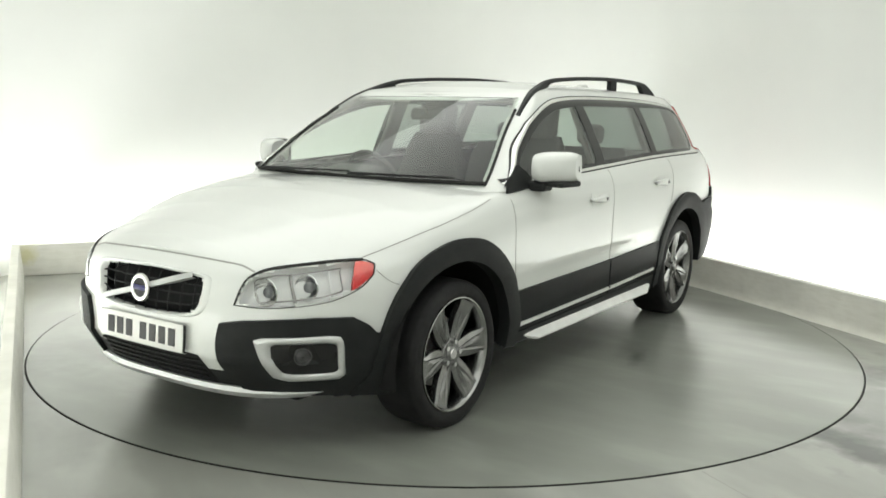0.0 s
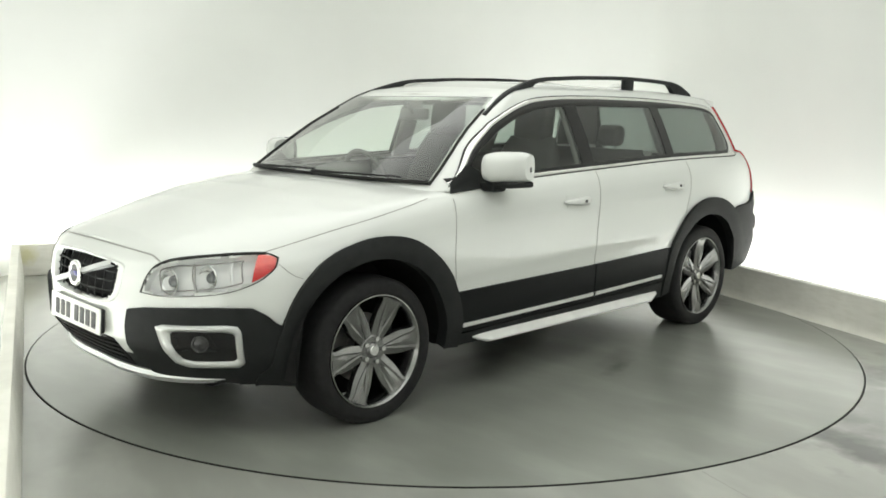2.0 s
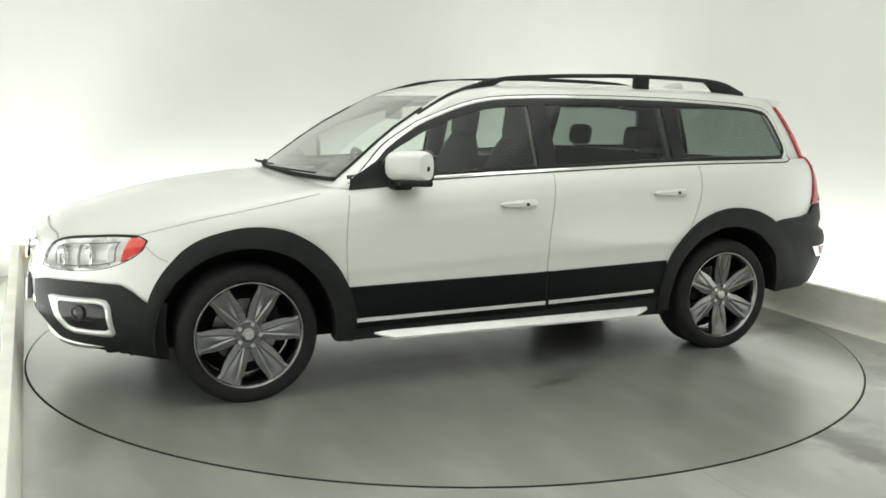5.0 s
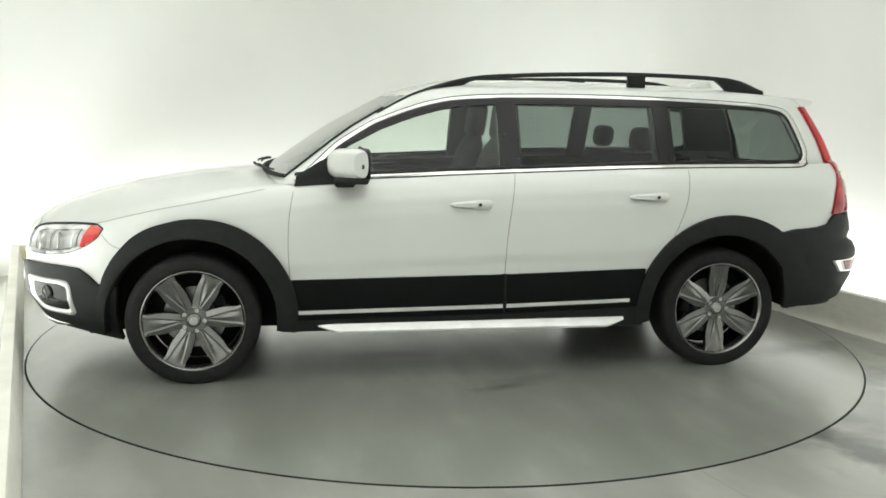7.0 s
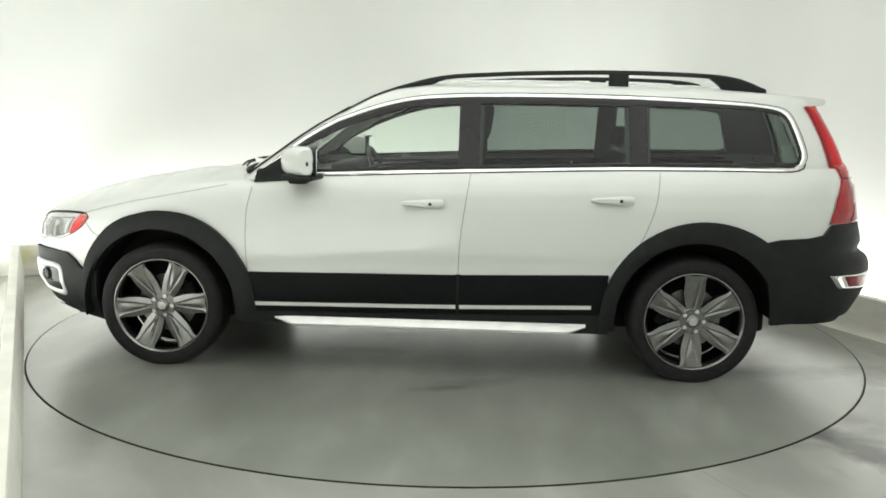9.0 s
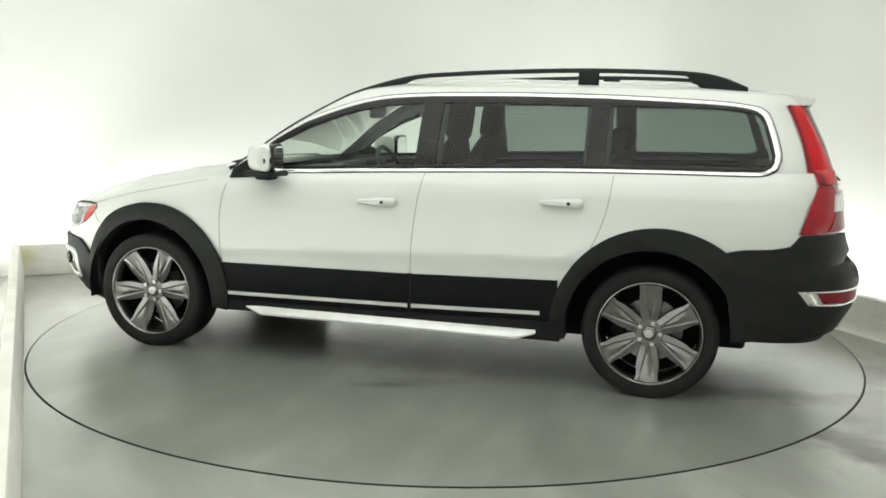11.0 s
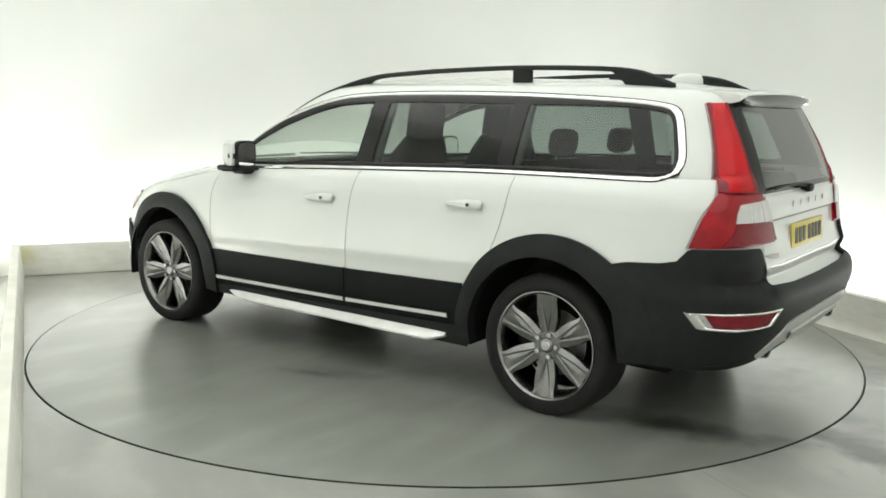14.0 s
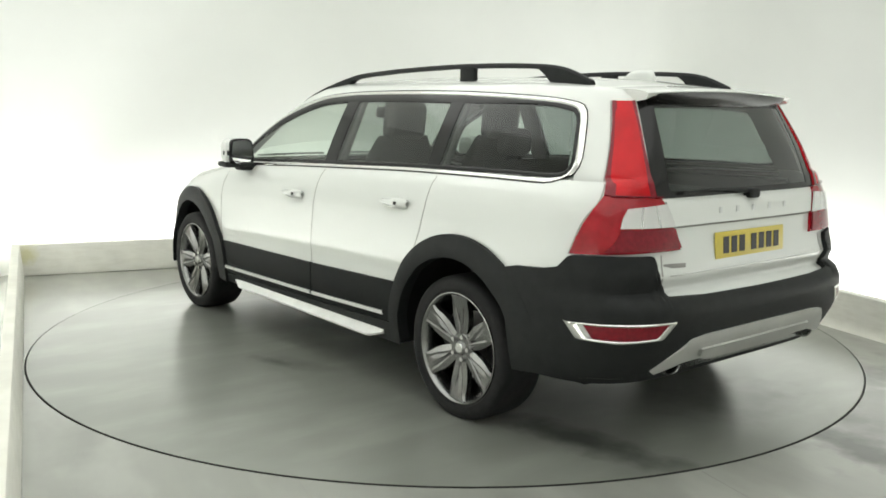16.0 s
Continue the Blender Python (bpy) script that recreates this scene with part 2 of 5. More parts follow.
def room():
    # kerb line and wall line as rounded rectangles in the room's axes
    def rounded(l, r, b, f, rad, n=10):
        pts = []
        for cx, cy, a0 in ((r - rad, b - rad, 0), (l + rad, b - rad, 90), (l + rad, f + rad, 180), (r - rad, f + rad, 270)):
            pts += [(cx + rad * math.cos(radians(a0 + 90 * k / n)), cy + rad * math.sin(radians(a0 + 90 * k / n))) for k in range(n + 1)]
        return pts

    def sweep(name, outline, section, mat, label):
        # section: for each point of the outline, a list of (outward offset, z)
        rows = []
        n = len(outline)
        for i in range(n):
            p, q, o = Vector(outline[i]), Vector(outline[(i + 1) % n]), Vector(outline[i - 1])
            d = (q - p).normalized() + (p - o).normalized()
            nx = Vector((d.y, -d.x)).normalized()
            k = 1.0 / max(0.5, abs(nx.dot(Vector(((q - p).y, -(q - p).x)).normalized())))
            rows.append([(p.x + nx.x * off * k, p.y + nx.y * off * k, z) for off, z in section[i]])
        bm = grid_bm(rows, close_u=True)
        ob = part(name, bm, mat, None, smooth=True, angle=0.7)
        ob.matrix_world = ROOM_M
        return tagged(ob, label, name.split("_")[0], kind="structure")

    # the back and left kerbs stand in a fine open joint, the right one runs into the floor in a cove
    sharp = [(RIGHT, BACK), (RIGHT - 0.6, BACK), (LEFT, BACK), (LEFT + 0.17, FRONT), (RIGHT - 0.5, FRONT), (RIGHT - 0.17, FRONT)]
    coved, square = ((-0.04, -0.004), (-0.03, 0.006), (-0.012, 0.025), (0, 0.06)), ((-0.012, -0.005), (-0.012, 0.0), (-0.012, 0.008), (-0.022, 0.008))
    head = ((0, KERB_H - 0.006), (0.006, KERB_H), (KERB_T, KERB_H), (KERB_T, 0.0))
    sweep("kerb", sharp, [(coved if k in (0, 5) else square) + head for k in range(6)], M_KERB, "low pale painted kerb running round the studio floor")
    t = TROUGH
    line = rounded(LEFT - t, RIGHT + t, BACK + t, FRONT - t, 1.1)
    sweep("wall_cove", line, [((0, -0.02), (0, CEIL + 0.02), (0.15, CEIL + 0.02), (0.15, -0.02), (0, -0.02))] * len(line), M_WALL, "seamless white studio wall with rounded corners")
    w, l = RIGHT - LEFT + 2 * t + 0.4, BACK - FRONT + 2 * t + 0.4
    mid = ((LEFT + RIGHT) / 2, (BACK + FRONT) / 2)
    c = part("ceiling", box_bm(w, l, 0.15, pose(*mid, CEIL + 0.075)), M_WALL, None, smooth=False)
    c.matrix_world = ROOM_M
    tagged(c, "plain white studio ceiling", "ceiling", kind="structure")
    # floor with a round hole for the turntable
    outer, inner = [], []
    for k in range(160):
        a = 2 * math.pi * k / 160
        d = Vector((math.cos(a), math.sin(a)))
        s = min(((RIGHT + t + 0.1) / d.x if d.x > 1e-6 else 1e9), ((LEFT - t - 0.1) / d.x if d.x < -1e-6 else 1e9),
                ((BACK + t + 0.1) / d.y if d.y > 1e-6 else 1e9), ((FRONT - t - 0.1) / d.y if d.y < -1e-6 else 1e9))
        outer.append((d.x * s, d.y * s, 0.0))
        inner.append((d.x * 2.4725, d.y * 2.4725, 0.0))
    low = [(x, y, -0.08) for x, y, z in inner]
    bm = grid_bm([outer, inner, low], close_v=True)
    f = part("floor", bm, M_FLOOR, None, smooth=False)
    f.matrix_world = ROOM_M
    tagged(f, "grey painted concrete floor with scuffs and stains", "floor", kind="structure")
    pit = part("floor_pit", grid_bm([[(2.6 * math.cos(2 * math.pi * k / 48) * q, 2.6 * math.sin(2 * math.pi * k / 48) * q, -0.08) for k in range(48)] for q in (1.0, 0.02)], close_v=True), M_GAP, None)
    tagged(pit, "dark pit under the turntable", "floor", kind="structure")


def turntable():
    rows = [[(r * math.cos(2 * math.pi * k / 160), r * math.sin(2 * math.pi * k / 160), z) for k in range(160)]
            for r, z in ((2.466, -0.06), (2.466, 0.001), (2.4625, 0.003), (1.6, 0.003), (0.8, 0.003), (0.02, 0.003))]
    ob = part("turntable", grid_bm(rows, close_v=True), M_TABLE, None, smooth=False)
    # added ring, coloured dark for the shade in the gap round the deck
    ring = [[(r * math.cos(2 * math.pi * k / 160), r * math.sin(2 * math.pi * k / 160), z) for k in range(160)] for r, z in ((2.4620, 0.0032), (2.4650, 0.0036), (2.4672, 0.0026), (2.4674, -0.04))]
    part("gap_shade_ring", grid_bm(ring, close_v=True), M_GAP, ob, "added dark ring standing in for shade in the edge gap", smooth=False)
    return tagged(ob, "round grey painted turntable almost flush with the floor", "turntable")


def floor_details():
    # fine joints in the floor paint outside the turntable
    for a, b in JOINTS:
        a, b = Vector((*a, 0)), Vector((*b, 0))
        d = (b - a).normalized()
        n = Vector((-d.y, d.x, 0)) * 0.003
        bm = grid_bm([[a - n, a + n], [(a + b) / 2 - n * 0.7, (a + b) / 2 + n * 0.7], [b - n, b + n]])
        for v in bm.verts:
            v.co.z = 0.0012
        ob = part("floor_joint", bm, M_SEAM, None, smooth=False)
        ob.matrix_world = ROOM_M
        tagged(ob, "fine dark joint line in the floor", "floor", kind="structure")


JOINTS = (((-1.492, -1.985), (-1.492, -6.5)), ((0.004, -2.49), (0.02, -6.5)))
room()
floor_details()
TABLE = turntable()

# ---------------------------------------------------------------- the car's body surface
# car axes: x forward, y to its left, origin on the ground midway between the axles
AXLE, TRACK_Y, HUB_Z, TYRE_R = 1.4075, 0.80, 0.333, 0.338
CAR = new("estate_car")
tagged(CAR, "white estate car with black plastic cladding on the turntable", "car")


def z_top(x):
    return lerp(x, (-2.4, -1.9, -1.0, -0.2, 0.5, 0.8, 0.95, 1.2, 1.5, 1.86, 2.0, 2.4), (1.13, 1.125, 1.11, 1.085, 1.045, 1.025, 1.005, 0.975, 0.925, 0.835, 0.81, 0.80))


def nose_x(z):
    return lerp(z, (0.18, 0.3, 0.42, 0.6, 0.7, 0.76, 0.81), (2.16, 2.27, 2.345, 2.35, 2.335, 2.305, 2.24))


def tail_x(z):
    return lerp(z, (0.18, 0.35, 0.5, 0.62, 0.66, 0.70, 0.765, 0.80, 0.9, 1.13), (-2.16, -2.26, -2.345, -2.366, -2.352, -2.283, -2.309, -2.292, -2.272, -2.232))


def body_w(v):
    return lerp(v, (0, 0.08, 0.25, 0.47, 0.515, 0.55, 0.78, 0.87, 0.93, 0.97, 1.0), (0.86, 0.895, 0.922, 0.928, 0.9345, 0.934, 0.93, 0.918, 0.897, 0.872, 0.838))


FX, RX, FN, RN = 0.9, -1.25, 3.0, 5.8


def body_point(u, v):
    """u 0..1 front corner, 1..2 flank, 2..3 rear corner; v 0..1 from sill to shoulder."""
    w = body_w(v)
    x = FX if u < 2 else RX
    for _ in range(6):
        z = 0.18 + v * (z_top(x) - 0.18)
        if u < 1:
            th = u * math.pi / 2
            x = FX + (nose_x(z) - FX) * math.cos(th) ** (2 / FN)
            y = w * math.sin(th) ** (2 / FN)
        elif u <= 2:
            x, y = FX + (RX - FX) * (u - 1), w
        else:
            th = (3 - u) * math.pi / 2
            x = RX + (tail_x(z) - RX) * math.cos(th) ** (2 / RN)
            y = w * math.sin(th) ** (2 / RN)
    return Vector((x, y, z))


US_F = sorted(set([0.0] + [round((k / 60) ** 1.5 * 0.5, 5) for k in range(1, 61)] + [round(1 - ((60 - k) / 60) ** 1.5 * 0.5, 5) for k in range(61)]))
US = US_F[:-1] + [1 + k / 100 for k in range(100)] + [2 + u for u in US_F]
VS = [k / 44 for k in range(45)]
LOWER = [[body_point(u, v) for v in VS] for u in US]

HOOD_Z = ((0.9, 1.0, 1.2, 1.5, 1.8, 2.05, 2.17, 2.24, 2.4), (1.045, 1.042, 1.034, 1.006, 0.955, 0.893, 0.853, 0.815, 0.80))
COWL_X = 1.06


def hood_point(p, r):
    """From the shoulder point p (r 0) to the centre line (r 1)."""
    zc = lerp(p.x, *HOOD_Z)
    y = p.y * (1 - r)
    k = 1 - abs(1 - r) ** 2.4
    return Vector((p.x, y, p.z + max(0.0, zc - p.z) * k))


# greenhouse
def scr_x(z):
    return lerp(z, (1.0, 1.05, 1.23, 1.30, 1.427, 1.47, 1.50), (1.11, 1.05, 0.79, 0.68, 0.445, 0.36, 0.28))


def bow(z):
    return lerp(z, (1.05, 1.47), (0.11, 0.045))


def back_x(z):
    return lerp(z, (1.05, 1.13, 1.25, 1.45, 1.50), (-2.250, -2.232, -2.19, -2.095, -2.06))


def house_w(z):
    return lerp(z, (1.0, 1.05, 1.10, 1.2, 1.3, 1.4, 1.45, 1.49, 1.515, 1.54), (0.852, 0.843, 0.828, 0.785, 0.738, 0.685, 0.652, 0.615, 0.587, 0.545))


def house_point(u, v):
    x = 0.5
    for _ in range(8):
        z0 = z_top(min(x, 0.9)) - 0.004
        z1 = lerp(x, (-2.1, -1.9, -1.5, -0.5, 0.0, 0.2, 0.33, 0.4), (1.475, 1.495, 1.520, 1.536, 1.525, 1.502, 1.478, 1.46))
        z = z0 + v * (z1 - z0)
        w = house_w(z) - lerp(x, (-2.2, -1.4, -0.5), (0.035, 0.008, 0.0))
        if u < 1:
            xf = scr_x(z)
            th = u * math.pi / 2
            y = w * math.sin(th) ** (2 / 4.0)
            x = xf - 0.11 + 0.11 * math.cos(th) ** (2 / 4.0) - bow(z) * (y / w) ** 2
        elif u <= 2:
            x0 = scr_x(z) - 0.11 - bow(z)
            x, y = x0 + (-1.35 - x0) * (u - 1), w
        else:
            th = (3 - u) * math.pi / 2
            x = -1.35 + (back_x(z) + 1.35) * math.cos(th) ** (2 / 6.0)
            y = w * math.sin(th) ** (2 / 6.0)
    return Vector((x, y, z))


HUS = US_F[:-1] + [1 + k / 90 for k in range(90)] + [2 + u for u in US_F]
HVS = [k / 26 for k in range(27)]
HOUSE = [[house_point(u, v) for v in HVS] for u in HUS]
ROOF = [[Vector((row[-1].x, row[-1].y * (1 - r), row[-1].z + 0.040 * (1 - (1 - r) ** 2.2) * lerp(row[-1].x, (-2.1, -1.7, 0.0, 0.3), (0.35, 0.9, 0.95, 0.3)))) for r in [k / 8 for k in range(9)]] for row in HOUSE]
HOOD = [[hood_point(row[-1], r) for r in [k / 14 for k in range(15)]] for row in LOWER if row[-1].x > COWL_X - 0.25]


def sheet(rows, keep=None):
    verts, faces = [], []
    nv = len(rows[0])
    for row in rows:
        verts += row
    for i in range(len(rows) - 1):
        for j in range(nv - 1):
            q = [i * nv + j, i * nv + j + 1, (i + 1) * nv + j + 1, (i + 1) * nv + j]
            c = (verts[q[0]] + verts[q[1]] + verts[q[2]] + verts[q[3]]) / 4
            if keep is None or keep(c):
                faces.append(q)
    return verts, faces


def both_sides(sheets):
    verts, faces = [], []
    for vs, fs in sheets:
        for side in (1, -1):
            o = len(verts)
            verts += [Vector((v.x, v.y * side, v.z)) for v in vs]
            faces += [[o + k for k in (f if side > 0 else f[::-1])] for f in fs]
    return verts, faces


_bv, _bf = both_sides([sheet(LOWER), sheet(HOUSE), sheet(ROOF), sheet(HOOD)])
SKIN = BVHTree.FromPolygons([tuple(v) for v in _bv], _bf)


def in_arch(c, r=0.445):
    return c.y > 0.5 and min(math.hypot(c.x - AXLE, c.z - HUB_Z), math.hypot(c.x + AXLE, c.z - HUB_Z)) < r


# window outlines in the side view (x, z), and the windscreen and tailgate glass
WIN_LOW = [(0.86, 1.045), (0.5, 1.062), (0.0, 1.085), (-0.5, 1.105), (-1.0, 1.125), (-1.5, 1.135), (-1.86, 1.14)]
WIN_TOP = [(0.80, 1.085), (0.67, 1.185), (0.45, 1.315), (0.21, 1.405), (-0.03, 1.445), (-0.5, 1.462), (-1.08, 1.455), (-1.58, 1.435), (-1.83, 1.41)]


def in_side_window(c, grow=0.0):
    if not -1.93 - grow < c.x < 0.84 + grow or c.y < 0.35:
        return False
    lo = lerp(-c.x, [-p[0] for p in WIN_LOW], [p[1] for p in WIN_LOW])
    hi = lerp(-c.x, [-p[0] for p in WIN_TOP], [p[1] for p in WIN_TOP])
    if c.x < -1.83:
        hi = min(hi, 1.41 - (-1.83 - c.x) * 2.7)
    return lo - grow < c.z < hi + grow


def in_screen(c):
    z = min(max(c.z, 1.0), 1.5)
    w = house_w(z)
    return c.x > scr_x(z) - bow(z) * (c.y / w) ** 2 - 0.035 and c.y < w * 0.885 and 1.045 < c.z < 1.452


def in_back_glass(c):
    return c.x < -1.9 and c.y < lerp(c.z, (1.1, 1.46), (0.575, 0.47)) and 1.075 < c.z < 1.44


def keep_house(c):
    return not (in_side_window(c) or in_screen(c) or in_back_glass(c))


def front_c(x, y, z):
    """A point of the nose as (turn about the front axis in radians, height)."""
    return (math.atan2(y, x - 1.0), z)


def rear_c(x, y, z):
    return (math.atan2(y, -1.2 - x), z)


def inside(q, poly):
    hit = False
    for (ax, ay), (bx, by) in zip(poly, poly[1:] + poly[:1]):
        if (ay > q[1]) != (by > q[1]) and q[0] < (bx - ax) * (q[1] - ay) / (by - ay) + ax:
            hit = not hit
    return hit


HEAD_LOW = [front_c(*p) for p in ((2.281, 0.464, 0.641), (2.235, 0.554, 0.634), (2.183, 0.622, 0.636), (2.088, 0.709, 0.645), (2.012, 0.758, 0.662), (1.93, 0.80, 0.697), (1.865, 0.812, 0.742))]
HEAD_TOP = [front_c(*p) for p in ((2.262, 0.475, 0.69), (2.233, 0.49, 0.738), (2.19, 0.525, 0.765), (2.132, 0.574, 0.779), (2.029, 0.657, 0.79), (1.954, 0.708, 0.795), (1.875, 0.765, 0.795), (1.845, 0.80, 0.778))]
HEAD_POLY = HEAD_LOW + HEAD_TOP[::-1]
GRILLE_LOW = [front_c(x, y, z) for x, y, z in ((2.33, -0.325, 0.615), (2.34, -0.25, 0.578), (2.348, -0.05, 0.565), (2.348, 0.05, 0.565), (2.34, 0.25, 0.578), (2.33, 0.325, 0.615))]
GRILLE_TOP = [front_c(x, y, z) for x, y, z in ((2.298, -0.338, 0.715), (2.304, -0.29, 0.741), (2.309, -0.05, 0.752), (2.309, 0.05, 0.752), (2.304, 0.29, 0.741), (2.298, 0.338, 0.715))]
GRILLE_POLY = GRILLE_LOW + GRILLE_TOP[::-1]


def shrunk(poly, k):
    cx, cy = sum(p[0] for p in poly) / len(poly), sum(p[1] for p in poly) / len(poly)
    return [(cx + (p[0] - cx) * k, cy + (p[1] - cy) * k) for p in poly]


HEAD_HOLE, GRILLE_HOLE = shrunk(HEAD_POLY, 0.96), shrunk(GRILLE_POLY, 0.97)


def keep_lower(c):
    if in_arch(c, 0.44) or c.z < 0.36:
        return False
    if c.x > 1.7:
        q = front_c(*c)
        if inside(q, HEAD_HOLE) or inside(q, GRILLE_HOLE):
            return False
    return not in_back_glass(c)


def hood_edge(x):
    return lerp(x, (1.0, 1.42, 1.71, 1.877, 1.98, 2.1, 2.21, 2.26), (0.80, 0.80, 0.79, 0.755, 0.69, 0.60, 0.46, 0.2))


DOOR_B = ((0.3, -0.18), (0.54, -0.18), (0.74, -0.19), (0.97, -0.22), (1.6, -0.25))
DOOR_R = ((0.3, -0.98), (0.57, -1.01), (0.60, -1.04), (0.78, -1.13), (0.93, -1.18), (1.6, -1.2))


def panel_of(c, sheet_name):
    """Which panel of the bodywork a face belongs to."""
    if sheet_name == "roof":
        return "roof_panel"
    if sheet_name == "hood":
        return "bonnet" if c.y < hood_edge(c.x) and c.x > COWL_X - 0.02 and c.x < 2.245 else "body"
    if sheet_name in ("lower", "house") and c.x < -1.9 and c.y < lerp(c.z, (0.68, 0.86, 1.05, 1.45), (0.60, 0.48, 0.56, 0.47)) and 0.68 < c.z < 1.25:
        return "tailgate"
    if sheet_name == "lower":
        b, r = lerp(c.z, *zip(*DOOR_B)), lerp(c.z, *zip(*DOOR_R))
        if b < c.x < 0.93 and c.z < z_top(c.x) - 0.004:
            return "front_door"
        if r < c.x < b and not math.hypot(c.x + AXLE, c.z - HUB_Z) < 0.44:
            return "rear_door"
        return "front_bumper" if c.x > 1.88 and c.z < 0.79 else "body"
    return "body"


def vertex_normals(verts, faces):
    key = {}
    idx = [key.setdefault((round(v.x, 3), round(v.y, 3), round(v.z, 3)), k) for k, v in enumerate(verts)]
    nrm = [Vector() for _ in verts]
    for f in faces:
        n = (verts[f[2]] - verts[f[0]]).cross(verts[f[3]] - verts[f[1]])
        for k in f:
            nrm[idx[k]] += n
    return [nrm[k].normalized() if nrm[k].length else Vector((0, 0, 1)) for k in idx]


def car_body():
    """The bodywork: one smooth skin, cut into its panels."""
    sheets = (("lower", LOWER, keep_lower), ("house", HOUSE, keep_house), ("roof", ROOF, None), ("hood", HOOD, lambda c: c.x > 0.93))
    verts, faces, panel = [], [], []
    for nm, rows, keep in sheets:
        vs, fs = sheet(rows)
        for side in (1, -1):
            o = len(verts)
            verts += [Vector((v.x, v.y * side, v.z)) for v in vs]
            for f in fs:
                c = (vs[f[0]] + vs[f[1]] + vs[f[2]] + vs[f[3]]) / 4
                faces.append([o + k for k in (f if side > 0 else f[::-1])])
                p = panel_of(c, nm) if keep is None or keep(c) else None
                panel.append((p, side) if p in ("front_door", "rear_door") else (p, 0))
    # all normals outwards
    for f in faces:
        c = (verts[f[0]] + verts[f[2]]) / 2
        n = (verts[f[2]] - verts[f[0]]).cross(verts[f[3]] - verts[f[1]])
        if n.dot(c - Vector((max(-1.2, min(0.9, c.x)), 0, min(c.z, 0.75)))) < 0:
            f.reverse()
    nrm = vertex_normals(verts, faces)
    made = {}
    for key in sorted(set(panel), key=str):
        if key[0] is None:
            continue
        fs = [f for f, p in zip(faces, panel) if p == key]
        used = sorted({k for f in fs for k in f})
        at = {k: i for i, k in enumerate(used)}
        me = bpy.data.meshes.new(key[0])
        me.from_pydata([tuple(verts[k]) for k in used], [], [[at[k] for k in f] for f in fs])
        me.polygons.foreach_set("use_smooth", [True] * len(me.polygons))
        me.materials.append(M_PAINT)
        me.normals_split_custom_set_from_vertices([tuple(nrm[k]) for k in used])
        ob = new(key[0], me)
        ob.parent = CAR
        made[key] = ob
    return made


PANELS = car_body()
PANELS[("body", 0)]["label"] = "white painted bodyshell with wings and pillars"


def project(q, mode, side):
    if mode == "side":
        o, d = Vector((q[0], side * 3, q[1])), Vector((0, -side, 0))
    elif mode == "front":
        w = Vector((math.cos(q[0]), math.sin(q[0]) * side, 0))
        o, d = Vector((1.0, 0, q[1])) + w * 3, -w
    elif mode == "rear":
        w = Vector((-math.cos(q[0]), math.sin(q[0]) * side, 0))
        o, d = Vector((-1.2, 0, q[1])) + w * 3, -w
    else:
        o, d = Vector((q[0], q[1] * side, 4)), Vector((0, 0, -1))
    h = SKIN.ray_cast(o, d)
    if h[0] is None:
        h = SKIN.find_nearest(o + d * 2)
    n = h[1] if h[1].dot(d) < 0 else -h[1]
    return h[0], n


def laid(grid, mode, side, off, closed=False):
    """Rows of coordinates laid on the skin, off metres above it, with smooth normals."""
    pos = [[project(q, mode, side) for q in row] for row in grid]
    nu, nv = len(pos), len(pos[0])
    out, nrm = [], []
    for i in range(nu):
        ro, rn = [], []
        for j in range(nv):
            p, n0 = pos[i][j]
            a = pos[min(i + 1, nu - 1)][j][0] - pos[max(i - 1, 0)][j][0]
            b = (pos[i][(j + 1) % nv][0] - pos[i][j - 1][0]) if closed else pos[i][min(j + 1, nv - 1)][0] - pos[i][max(j - 1, 0)][0]
            n = a.cross(b)
            n = n.normalized() if n.length > 1e-7 else n0
            if n.dot(n0) < 0:
                n = -n
            if n.dot(n0) < 0.6:
                n = n0
            ro.append(p + n * off)
            rn.append(n)
        out.append(ro)
        nrm.append(rn)
    return out, nrm


def patch(name, low, top, mode, mat, parent, off=0.006, thick=0.012, n=24, m=5, side=1, label="", curve=False, crown=0.0, bulge=0.0):
    """A shaped piece that lies on the bodywork between two lines, with turned-in edges."""
    a, b = (smooth_line(low, n), smooth_line(top, n)) if curve else (resample(low, n), resample(top, n))
    grid = [[tuple(a[j] + (b[j] - a[j]) * i / (m - 1)) for j in range(n)] for i in range(m)]
    if bulge:
        grid = [[(q[0] + bulge * (1 - j / (n - 1)) ** 3 * math.sin(math.pi * i / (m - 1)), q[1]) for j, q in enumerate(row)] for i, row in enumerate(grid)]
    pts, nrm = laid(grid, mode, side, off)
    if crown:
        for i in range(m):
            for j in range(n):
                pts[i][j] = pts[i][j] + nrm[i][j] * crown * (1 - (2 * i / (m - 1) - 1) ** 2) * (1 - (2 * j / (n - 1) - 1) ** 4)
    bm = grid_bm(pts)
    ring = [(0, j) for j in range(n)] + [(i, n - 1) for i in range(1, m)] + [(m - 1, j) for j in range(n - 2, -1, -1)] + [(i, 0) for i in range(m - 2, 0, -1)]
    skirt = grid_bm([[pts[i][j] for i, j in ring], [pts[i][j] - nrm[i][j] * min(thick, 0.003) for i, j in ring], [pts[i][j] - nrm[i][j] * thick for i, j in ring]], close_v=True)
    tmp = bpy.data.meshes.new("tmp")
    skirt.to_mesh(tmp)
    skirt.free()
    bm.from_mesh(tmp)
    bpy.data.meshes.remove(tmp)
    bmesh.ops.remove_doubles(bm, verts=bm.verts, dist=1e-5)
    return part(name, bm, mat, parent, label, angle=0.7)


